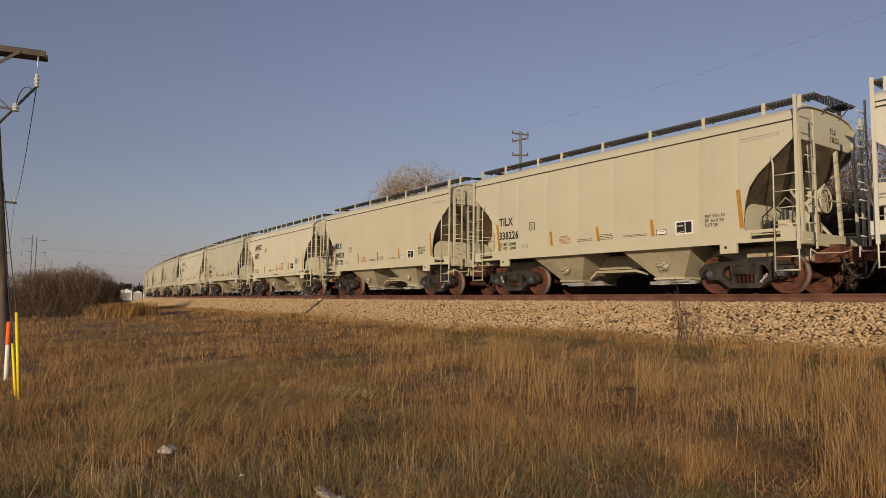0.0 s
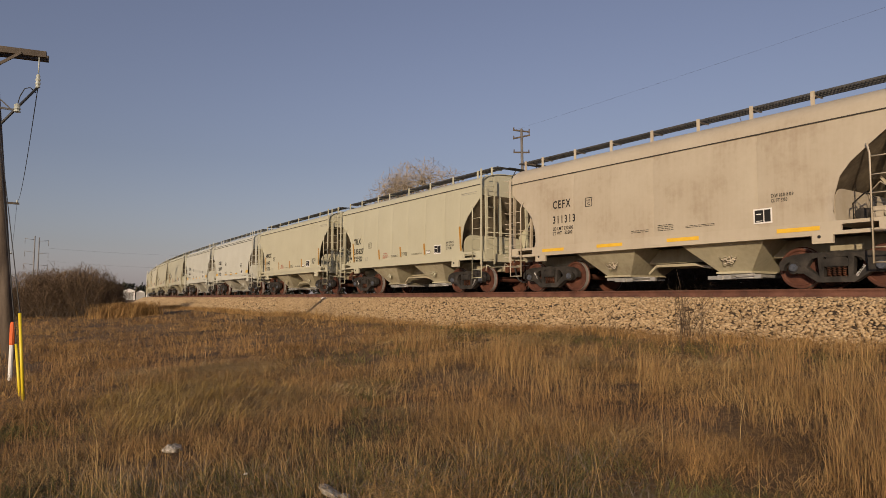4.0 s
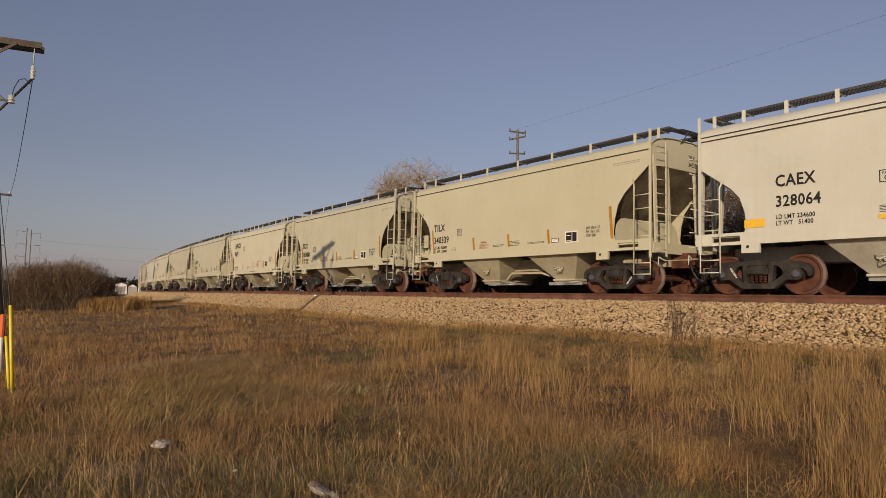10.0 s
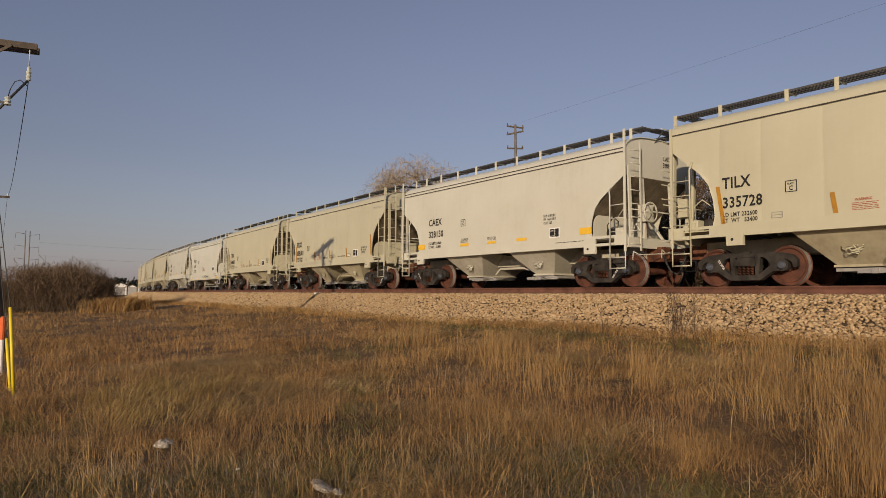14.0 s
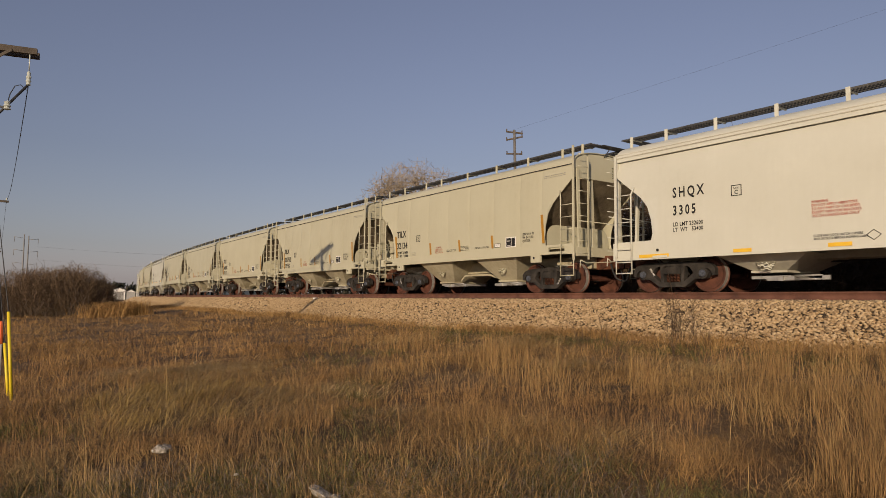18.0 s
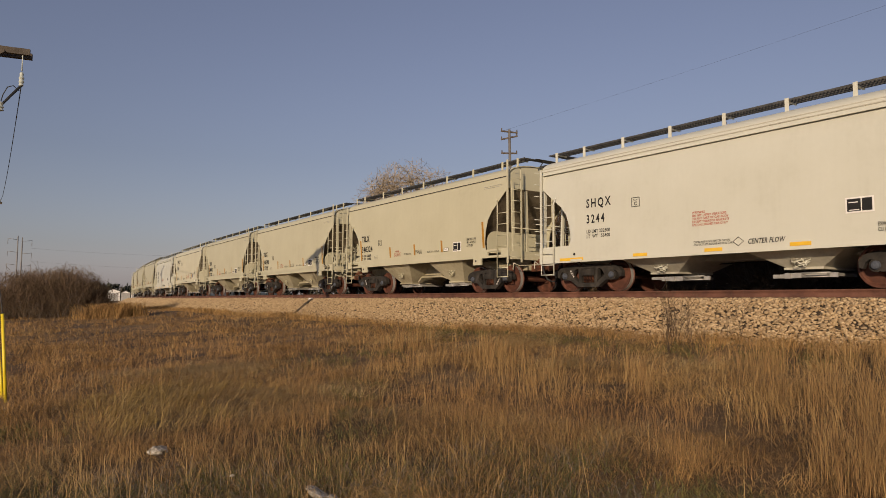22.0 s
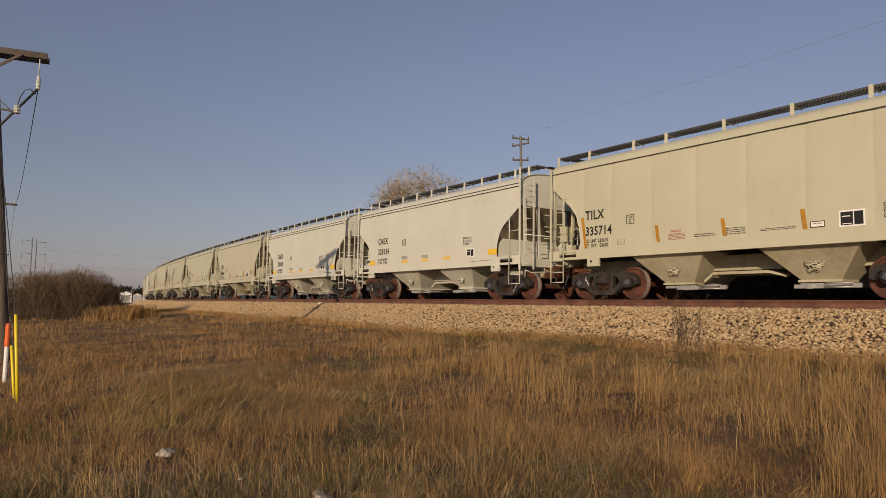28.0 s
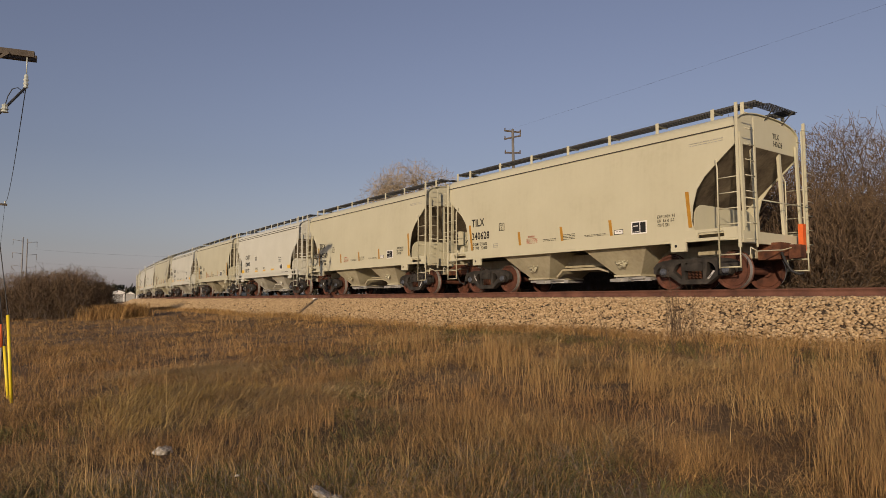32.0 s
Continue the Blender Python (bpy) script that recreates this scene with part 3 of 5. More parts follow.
        for i in range(4):
            bm.faces.new((t[i], t[(i + 1) % 4], u[(i + 1) % 4], u[i]))
        bm.faces.new(u)
        box(bm, cx - bw - 0.06, cx + bw + 0.06, -0.8, 0.8, zb - 0.03, zb + 0.02)
        bay = part("hopper_bay", bm, BAY_PALE if make in ("grey", "white") else BAY, car)
        bm = bmesh.new()
        f = 0.5
        emblem(bm, cx + 0.02, -(0.72 + f * (ty - 0.72)), zb + f * (z1 - zb) - 0.02)
        part("vibrator_bracket", bm, body, bay)
        bm = bmesh.new()
        ox = cx + gx
        box(bm, ox - 0.70, ox - 0.08, -0.95, -0.72, 0.25, 0.335)
        box(bm, ox - 0.42, ox - 0.30, -1.0, -0.72, 0.24, 0.35)
        tube(bm, [(ox - 0.08, -0.93, 0.27), (ox + 0.50, -0.93, 0.27), (ox + 0.50, -0.93, 0.355), (ox - 0.08, -0.93, 0.355)], 0.018, 6)
        box(bm, ox + 0.50, ox + 0.66, -0.96, -0.90, 0.255, 0.35)
        box(bm, cx - 0.45, cx + 0.45, -0.72, 0.75, 0.30, 0.37)
        part("outlet_gate", bm, GALV, bay, "grey steel sliding outlet gate")
    if not white:
        bm = bmesh.new()
        x0, x1 = (-0.80, 0.64) if make in ("seamed", "plain") else (-0.62, 0.62)
        box(bm, x0, x1, -0.58, 0.58, 0.63, 0.70)
        bar(bm, (x0, -0.53, 0.66), (x0 - 0.24, -0.53, 0.46), 0.10, 0.06)
        bar(bm, (x1, -0.53, 0.66), (x1 + 0.40, -0.53, 0.56), 0.10, 0.06)
        part("bay_tie_plate", bm, BAY_PALE if make == "grey" else BAY, car)
    # roof walk
    for sy in (-1, 1):
        bm = bmesh.new()
        zt, y0, y1 = k["top"] + 0.20, 0.52, 0.93
        for yy in (y0, 0.66, 0.79, y1):
            box(bm, -5.75, 5.75, sy * yy - 0.004, sy * yy + 0.004, zt - 0.04, zt)
        x = -5.75
        while x <= 5.75:
            box(bm, x - 0.004, x + 0.004, min(sy * y0, sy * y1), max(sy * y0, sy * y1), zt - 0.03, zt - 0.004)
            x += 0.075
        part("roof_walk", bm, GRATE, car, "dark steel grating walkway")
    for sx in (-1, 1):
        bm = bmesh.new()
        bmesh.ops.create_grid(bm, x_segments=9, y_segments=16, size=0.5, matrix=Matrix.Translation((sx * 5.62, 0.25, k["top"] + 0.20)) @ Matrix.Diagonal((0.34, 1.36, 1, 1)))
        bmesh.ops.wireframe(bm, faces=bm.faces[:], thickness=0.016, use_replace=True, use_boundary=True, use_even_offset=True)
        part("roof_platform", bm, GRATE, car, "dark grating platform over the car end")
        for y in (-0.1, 0.72):
            bm = bmesh.new()
            bar(bm, (sx * 5.48, y, k["top"] - 0.12), (sx * 5.78, y, k["top"] + 0.18), 0.018, 0.022)
            part("platform_brace", bm, GRATE, car)
    for x in k["posts"]:
        for sy in (-1, 1):
            bm = bmesh.new()
            box(bm, x - 0.045, x + 0.045, sy * 0.945 - 0.008, sy * 0.945 + 0.008, k["top"] - 0.1, k["top"] + 0.22)
            bar(bm, (x, sy * 0.94, k["top"] + 0.15), (x, sy * 0.5, k["top"] + 0.15), 0.04, 0.03)
            part("walk_bracket", bm, body, car)
    # hand brake on one end
    bm = bmesh.new()
    wx, wy, wz = be * 5.80, -0.72, 2.02
    rim = [(wx, wy + 0.27 * math.cos(a), wz + 0.27 * math.sin(a)) for a in np.linspace(0, 2 * math.pi, 25)]
    for i in range(0, 24, 4):
        rim += [rim[i], (wx + be * 0.03, wy, wz), rim[i]]
    tube(bm, rim, 0.017, 5)
    part("brake_wheel", bm, body, car)
    bm = bmesh.new()
    box(bm, min(be * 5.50, be * 5.76), max(be * 5.50, be * 5.76), wy - 0.16, wy + 0.16, wz - 0.25, wz + 0.22)
    bar(bm, (be * 5.6, wy, wz - 0.2), (be * 5.6, wy, 1.3), 0.08, 0.08)
    part("brake_housing", bm, body, car)
    bm = bmesh.new()
    tube(bm, [(be * 5.66, wy, wz - 0.2), (be * 5.66, wy + 0.03, 1.4), (be * 5.5, wy + 0.1, 0.95)], 0.016, 5)
    part("brake_chain", bm, RUST, car)
    bm = bmesh.new()
    lathe(bm, [(0.02, -0.3), (0.18, -0.28), (0.18, 0.28), (0.02, 0.3)], True, 12, (be * 4.9, 0.4, 1.52))
    part("air_reservoir", bm, body, car)
    bm = bmesh.new()
    lathe(bm, [(0.02, -0.20), (0.13, -0.19), (0.15, 0.10), (0.09, 0.16), (0.03, 0.30)], True, 12, (be * 4.75, -0.95, 1.50))
    part("brake_cylinder", bm, CAST, car)
    bm = bmesh.new()
    x = be * 5.12
    box(bm, x - 0.13, x + 0.13, -1.2, -0.95, 1.33, 1.62)
    box(bm, x - 0.07, x + 0.07, -1.26, -1.2, 1.40, 1.55)
    lathe(bm, [(0.02, -1.30), (0.07, -1.29), (0.07, -1.2)], True, 8, (x + be * 0.17, 0, 1.46))
    part("brake_valve", bm, body, car)
    for i, (a, b, c) in enumerate(((5.0, 1.95, 4.55), (5.2, 2.15, 4.8), (5.3, 1.75, 5.45))):
        bm = bmesh.new()
        y = -1.12 + 0.14 * i
        tube(bm, [(be * a, y, 1.6), (be * (a + 0.02), y + 0.02, b - 0.15), (be * (a * 0.6 + c * 0.4), y + 0.05, b), (be * c, y + 0.1, b - 0.2), (be * c, y + 0.12, 1.33)], 0.017, 6)
        part("air_pipe", bm, body if i else CAST, car)
    bm = bmesh.new()
    bar(bm, (be * 5.45, 0.3, 1.32), (be * 4.5, 0.3, 2.55), 0.07, 0.05)
    part("end_brace", bm, body, car)
    bm = bmesh.new()
    tube(bm, [(-5.4, 0.5, 0.9), (-3.0, 0.5, 0.72), (3.0, 0.5, 0.72), (5.4, 0.5, 0.9)], 0.022, 6)
    part("brake_pipe", bm, CAST, car)
    spin = []
    for at in TRUCKS[make]:
        truck_under(car, at, spin)
    return car


def plate(bm, x0, x1, z0, z1, y=-1.508, mat=0):
    box(bm, x0, x1, y - 0.003, y + 0.006, z0, z1, mat)


def bars(bm, x0, x1, z0, z1, rows, y=-1.509):
    """Writing too small to read: plain bars, row by row."""
    h = (z1 - z0) / rows
    for i in range(rows):
        x = x0
        while x < x1 - 0.02:
            w = min(random.uniform(0.05, 0.16), x1 - x)
            plate(bm, x, x + w, z1 - (i + 0.50) * h, z1 - (i + 0.22) * h, y)
            x += w + 0.03


def frame_plate(bm, x0, x1, z0, z1, t=0.015):
    for a in ((x0, x1, z0, z0 + t), (x0, x1, z1 - t, z1), (x0, x0 + t, z0 + t, z1 - t), (x1 - t, x1, z0 + t, z1 - t)):
        plate(bm, *a)


MARKS = {
    # reflectors (x, z0, z1 or patches x0, x1, z0, z1), plate box, black panel
    "seamed": dict(strips=((-4.15, 1.44, 2.32, -0.13), (-1.72, 1.46, 1.89, -0.06), (0.10, 1.47, 1.89, -0.055), (1.92, 1.48, 1.91, -0.05), (4.33, 1.49, 2.37, -0.075)), box=(-2.72, -2.47, 2.0, 2.25), black=(2.60, 3.06, 1.47, 1.78)),
    "smooth": dict(strips=((-4.27, 1.36, 2.23, -0.11), (-2.15, 1.38, 1.81, -0.05), (0.02, 1.40, 1.83, -0.05), (2.14, 1.42, 1.85, -0.03), (4.28, 1.43, 2.32, -0.02)), box=(-2.19, -1.94, 2.68, 2.95), black=(2.39, 2.85, 1.48, 1.82)),
    "grey": dict(patches=((-4.41, -3.95, 1.48, 1.67), (-1.71, -1.23, 1.47, 1.56), (-0.2, 0.25, 1.47, 1.55), (1.27, 1.73, 1.47, 1.56), (3.95, 4.4, 1.49, 1.68)), box=(-1.68, -1.43, 2.18, 2.42), black=(2.74, 3.15, 1.48, 1.76)),
    "white": dict(patches=((-4.78, -3.9, 0.88, 0.96), (-2.2, -1.77, 0.89, 0.97), (-0.16, 0.29, 0.90, 0.98), (1.82, 2.26, 0.91, 0.99), (4.07, 4.95, 0.91, 1.0)), box=(-2.22, -1.97, 2.19, 2.44), black=(2.95, 3.44, 1.50, 1.79)),
    "buff": dict(patches=((-4.07, -3.17, 1.2, 1.29), (-1.9, -1.0, 1.2, 1.29), (0.4, 1.3, 1.2, 1.29), (3.2, 4.1, 1.2, 1.29)), box=(-2.3, -2.05, 2.4, 2.66), black=(2.7, 3.1, 1.46, 1.77)),
}


def decals(car, make):
    """What all cars of a make have painted on their near side."""
    make = "seamed" if make == "plain" else make
    m = MARKS[make]
    random.seed(5)
    for x, z0, z1, lean in m.get("strips", ()):
        bm = bmesh.new()
        a = [bm.verts.new((x + d, y, z)) for y in (-1.512, -1.500) for d, z in ((-0.045 + lean, z1), (0.045 + lean, z1), (0.045, z0), (-0.045, z0))]
        for f in ((0, 1, 2, 3), (7, 6, 5, 4), (0, 4, 5, 1), (1, 5, 6, 2), (2, 6, 7, 3), (3, 7, 4, 0)):
            bm.faces.new([a[i] for i in f])
        part("reflector", bm, ORANGE, car, "upright amber reflective strip")
    for p in m.get("patches", ()):
        bm = bmesh.new()
        plate(bm, *p)
        part("reflector", bm, YELLOW, car, "yellow reflective patch")
    bm = bmesh.new()
    frame_plate(bm, *m["box"])
    part("plate_box", bm, BLACK, car, "black outlined square with a letter")
    x0, x1, z0, z1 = m["box"]
    lettering("plate_letter", "C", 0.09, x0 + 0.08, z0 + 0.04, BLACK, car)
    lettering("plate_word", "PLATE", 0.04, x0 + 0.05, z0 + 0.16, BLACK, car, 0.8)
    x0, x1, z0, z1 = m["black"]
    bm = bmesh.new()
    frame_plate(bm, x0 - 0.012, x1 + 0.012, z0 - 0.012, z1 + 0.012, 0.034)
    xm = x0 + 0.55 * (x1 - x0)
    plate(bm, xm, xm + 0.02, z0 + 0.02, z1 - 0.02, -1.513)
    plate(bm, x0 + 0.05, xm - 0.05, z0 + 0.19, z0 + 0.21, -1.5135)
    plate(bm, x0 + 0.05, xm - 0.03, z0 + 0.04, z0 + 0.055, -1.5135)
    part("panel_border", bm, LABEL_WHITE, car)
    bm = bmesh.new()
    plate(bm, x0 + 0.02, x1 - 0.02, z0 + 0.02, z1 - 0.02, -1.509)
    part("stencil_panel", bm, BLACK, car, "black test-date panel with white border")
    prints = {"white": ((3.9, 4.6, 1.04, 1.1, 1),), "smooth": ((-1.3, -0.9, 1.42, 1.58, 4), (-0.85, -0.45, 1.46, 1.56, 2), (0.1, 0.45, 1.52, 1.60, 2)), "grey": ((-1.69, -1.25, 1.59, 1.74, 5), (-0.2, 0.24, 1.58, 1.70, 4), (3.0, 4.1, 1.27, 1.33, 1))}
    for p in prints.get(make, ((0.14, 0.6, 1.48, 1.66, 4), (-0.7, -0.15, 1.49, 1.58, 2), (0.95, 1.75, 1.50, 1.57, 2))):
        bm = bmesh.new()
        bars(bm, *p)
        part("fine_print", bm, BLACK, car, "lines of small dark print")
    if make in ("seamed", "smooth", "white"):
        wx, wz = (-1.42, 1.47) if make == "seamed" else (0.56, 1.44) if make == "smooth" else (-0.5, 1.46)
        if make == "seamed":
            lettering("warning_heading", "WARNING", 0.05, wx + 0.06, wz + 0.20, RED, car, 0.85)
            bm = bmesh.new()
            bars(bm, wx, wx + 0.48, wz, wz + 0.17, 5)
            part("warning_print", bm, RED, car, "small red warning print")
        elif make == "white":
            lettering("warning_print", "WARNING\nDO NOT APPLY VIBRATORS\nTO ANY PART OF CAR BODY\nEXCEPT VIBRATOR BRACKETS\nUSE ON LOADED CAR ONLY", 0.052, -0.46, 1.83, RED, car, 0.88, label="red warning lines")
        else:
            lettering("warning_heading", "WARNING", 0.075, wx + 0.22, wz + 0.36, RED, car, 0.8)
            lettering("warning_print", "DO NOT APPLY VIBRATORS\nTO ANY PART OF CAR BODY\nEXCEPT VIBRATOR BRACKETS\nUSE ON LOADED CAR ONLY", 0.048, wx, wz + 0.25, RED, car, 0.62, label="red warning lines")
    if make == "smooth":
        lettering("unloading_note", "VENT CAR WHEN UNLOADING", 0.055, -0.48, 1.22, BLACK, car, 0.75)
    if make == "white":
        lettering("side_lettering", "CENTER FLOW", 0.11, 0.9, 1.02, BLACK, car, 0.72, 0.3)
        lettering("hatch_note", "CLOSE AND LOCK HATCH COVERS\nAND OUTLETS BEFORE MOVING CAR", 0.045, -0.44, 1.12, BLACK, car, 0.85)
        bm = bmesh.new()
        tube(bm, [(0.68 + a, -1.508, 1.09 + b) for a, b in ((-0.13, 0), (0, 0.10), (0.13, 0), (0, -0.10), (-0.13, 0))], 0.008, 4)
        part("maker_mark", bm, BLACK, car, "small black diamond outline")
    if make == "seamed":
        bm = bmesh.new()
        bars(bm, 4.33, 5.22, 3.44, 3.55, 2, -1.471)
        part("roof_note", bm, GALV, car, "faint grey print")
        bm = bmesh.new()
        plate(bm, 2.04, 2.30, 1.51, 1.61)
        part("white_tag", bm, LABEL_WHITE, car)
        bm = bmesh.new()
        frame_plate(bm, 2.025, 2.315, 1.495, 1.625, 0.014)
        bars(bm, 2.08, 2.26, 1.545, 1.59, 1, -1.5115)
        part("tag_border", bm, BLACK, car)
        bm = bmesh.new()
        frame_plate(bm, -3.03, -2.79, 1.47, 1.60, 0.009)
        plate(bm, -3.01, -2.81, 1.53, 1.54)
        part("outlined_tag", bm, GALV, car, "thin outlined label")
    if make == "smooth":
        bm = bmesh.new()
        tube(bm, [(1.6 + a, -1.508, 1.38 + b) for a, b in ((0.0, 0.52), (0.20, 0.48), (0.22, 0.52), (0.45, 0.50), (0.44, 0.40), (0.37, 0.38), (0.36, 0.22), (0.30, 0.20), (0.22, 0.0), (0.16, 0.2), (0.10, 0.22), (0.09, 0.36), (0.02, 0.40), (0.0, 0.52))], 0.006, 4)
        part("outline_mark", bm, GALV, car, "faint outlined emblem")
        bm = bmesh.new()
        plate(bm, 3.36, 3.64, 1.25, 1.31)
        part("sill_tag", bm, LABEL_WHITE, car)
        bm = bmesh.new()
        plate(bm, 3.72, 3.95, 1.24, 1.31)
        part("sill_plate", bm, GRATE, car)
        lettering("shoe_note", "2 INCH HF\nCOMP SHOES", 0.05, 4.12, 1.32, BLACK, car, 0.8)
    dims = {"seamed": ("EXW 10-8 H  9-3\nEW   8-6 H 15-0\nCU FT 3281", 3.40, 1.80), "smooth": ("EW 10-7  H 13-0\nEXW 10-8  H 9-0\nCU FT 3260", 3.1, 1.98), "grey": ("EXW 10-8 H 8-9\nEW   8-6 H 14-11\nCU FT 3282", 2.5, 2.12), "white": ("EXW 10-8 H 8-9\nCU FT 3000", 3.5, 1.2), "buff": ("EXW 10-8 H 8-9\nCU FT 3250", 3.1, 2.0)}[make]
    lettering("dimension_lettering", dims[0], 0.075, dims[1], dims[2], BLACK, car, 0.62)


def number(car, make, mark, num):
    """The reporting mark and weights of one car."""
    kind, at, make = MAKES[make], TRUCKS[make], "seamed" if make == "plain" else make
    z = {"seamed": (2.25, 1.80), "smooth": (2.93, 2.42), "grey": (2.34, 1.90), "white": (2.34, 1.90), "buff": (2.48, 2.03)}[make]
    x = {"seamed": -4.16, "smooth": -4.13, "grey": -3.70, "white": -3.76, "buff": -3.6}[make]
    if make == "smooth" and len(num) == 5:
        z, x = (2.02, 1.66), -4.15
    sq = {"seamed": 0.86, "smooth": 0.80, "grey": 0.88, "white": 0.74, "buff": 0.74}[make]
    slant = 0.25 if make == "smooth" and len(num) == 4 else 0.0
    gap = {"white": 1.4, "buff": 1.35}.get(make, 1.06)
    hm = {"white": 0.24, "buff": 0.23, "seamed": 0.25, "grey": 0.245}.get(make, 0.27)
    if make == "smooth" and len(num) == 4:
        z, hm = (2.90, 2.36), 0.32
    lettering("reporting_mark", mark, hm, x, z[0], BLACK, car, sq, slant, gap=gap)
    lettering("car_number", num, hm - 0.01, x, z[1], BLACK, car, sq, gap=gap)
    lw = {"grey": ("LD LMT 234600\nLT WT   51400"), "buff": ("LD LMT 232500\nLT WT   53500")}.get(make, "LD LMT 232600\nLT  WT   53400")
    lettering("weight_lettering", lw, 0.095, x, z[1] - {"grey": 0.27, "white": 0.28}.get(make, 0.21) if make != "smooth" or len(num) == 5 else 1.56, BLACK, car, 0.85)
    ob = lettering("end_lettering", mark + "\n" + num, 0.13, 0, 0, BLACK, car, 0.75)
    ob.matrix_basis = pose(HALF - 0.045, 0.25, kind["eave"] - 0.05, 90, 0, 90)
    for sx in (-1, 1):
        ob = lettering("frame_stencil", mark + " " + num, 0.05, 0, 0, LABEL_WHITE, car, 0.62)
        ob.matrix_basis = pose(at[(sx + 1) // 2] + (0.42 if sx > 0 else -0.66), -1.118, 0.24 if sx > 0 else 0.60, 90, 0, 0) @ pose(0, 0, 0, 0, 0, 52 if sx > 0 else -56)


# ---- the train: make, writing, and how far each car's head follows that of the first one named ----
TRAIN = [
    ("seamed", "TILX", "338190", -112.88),
    ("seamed", "TILX", "335602", -100.35),
    ("seamed", "HWCX", "10921", -87.81),
    ("seamed", "TILX", "340277", -75.27),
    ("seamed", "TILX", "335610", -62.73),
    ("smooth", "HWCX", "8651", -50.19),
    ("seamed", "TILX", "338144", -37.65),
    ("smooth", "HWCX", "8672", -25.12),
    ("seamed", "TILX", "340328", -12.51),
    ("seamed", "TILX", "338226", 0.00),
    ("grey", "CAEX", "328201", 12.55),
    ("grey", "CAEX", "328159", 24.96),
    ("seamed", "HWCX", "11443", 37.42),
    ("seamed", "TILX", "335627", 50.00),
    ("buff", "CEFX", "311313", 62.58),
    ("grey", "CAEX", "328107", 75.10),
    ("smooth", "HWCX", "9238", 87.67),
    ("seamed", "HWCX", "10962", 100.06),
    ("seamed", "HWCX", "11013", 112.72),
    ("smooth", "HWCX", "9629", 125.30),
    ("seamed", "TILX", "335488", 137.86),
    ("seamed", "TILX", "340339", 150.44),
    ("grey", "CAEX", "328064", 162.91),
    ("white", "SHQX", "2403", 175.41),
    ("seamed", "TILX", "340651", 187.96),
    ("seamed", "TILX", "338181", 200.52),
    ("grey", "CAEX", "328150", 213.05),
    ("seamed", "TILX", "335728", 225.54),
    ("seamed", "TILX", "335737", 238.07),
    ("seamed", "TILX", "340548", 250.61),
    ("seamed", "TILX", "335752", 263.22),
    ("seamed", "TILX", "32134", 275.65),
    ("white", "SHQX", "3305", 288.23),
    ("smooth", "HWCX", "9666", 300.83),
    ("seamed", "TILX", "340502", 313.42),
    ("seamed", "TILX", "340393", 325.99),
    ("seamed", "TILX", "340324", 338.54),
    ("white", "SHQX", "3244", 351.11),
    ("seamed", "TILX", "335558", 363.71),
    ("seamed", "TILX", "340343", 376.27),
    ("seamed", "TILX", "335556", 388.75),
    ("seamed", "TILX", "335517", 401.19),
    ("seamed", "TILX", "338162", 413.77),
    ("grey", "CAEX", "328245", 426.31),
    ("grey", "CAEX", "328134", 438.80),
    ("seamed", "TILX", "335714", 451.26),
    ("grey", "CAEX", "328143", 463.84),
    ("seamed", "TILX", "340320", 476.26),
    ("grey", "CAEX", "328095", 488.83),
    ("seamed", "TILX", "340519", 501.30),
    ("seamed", "TILX", "340628", 513.82),
]
SPEED = (-268.056, -257.346, -8.461, -1.979, 0.450, 1.858)


# the train surges a little on its couplings: seconds, metres
SURGE = ((0, 0.0), (1, -0.06), (2, -0.085), (3, -0.125), (6, 0.075), (7, -0.04), (8, 0.047), (9, 0.03), (10, 0.015), (11, 0.0), (12, 0.04), (13, 0.047), (14, 0.023), (17, 0.014),
         (18, -0.023), (19, 0.07), (20, 0.006), (21, -0.082), (22, -0.055), (23, 0.078), (24, 0.12), (25, -0.243), (28, 0.007), (29, 0.125), (30, 0.078), (31, 0.086), (32, 0.0))


def head_way(t):
    """How far along the track the train has come at t seconds."""
    return sum(c * (t / 16 - 1) ** i for i, c in enumerate(SPEED)) + float(np.interp(t, *zip(*SURGE)))


def car_place(lag, t):
    s = head_way(t) + lag + 6.269
    a, b = line(s - TRUCK), line(s + TRUCK)
    d = b - a
    m = (a + b) / 2
    return s, pose(m.x, m.y, 0, 0, 0, math.degrees(math.atan2(d.y, d.x)))


CARS, MODELS = [], {}
TAIL_BRAKES = {"338226", "11443", "335488", "335752", "340502", "340393", "335558", "338162", "340320", "328150", "328064", "9238", "9629", "8651"}
for make, mark, num, lag in TRAIN:
    make = "plain" if make == "seamed" and (mark == "HWCX" or num[:2] == "34") else make
    be = 1 if make in ("white", "buff") or num in TAIL_BRAKES else -1
    fresh = (make, be) not in MODELS
    if fresh:
        MODELS[make, be] = build_car(make, be)
        decals(MODELS[make, be], make)
    CARS.append((MODELS[make, be] if fresh else None, make, mark, num, lag, be))
TRAIN_CARS = []
for car, make, mark, num, lag, be in CARS:
    m = car_place(lag, 0)[1]
    if car is None:
        car = copy_thing(MODELS[make, be], m)
    else:
        car.matrix_basis = m
    TRAIN_CARS.append((car, lag))
for (car, lag), (_, make, mark, num, _, _) in zip(TRAIN_CARS, CARS):
    number(car, make, mark, num)


def end_of_train(car):
    """The flashing marker box that hangs on the last coupler."""
    bm = bmesh.new()
    box(bm, 5.76, 5.88, 0.80, 0.95, 0.95, 1.60)
    part("end_marker", bm, EMBER, car, "orange-red end marker on the last car")


end_of_train(TRAIN_CARS[-1][0])


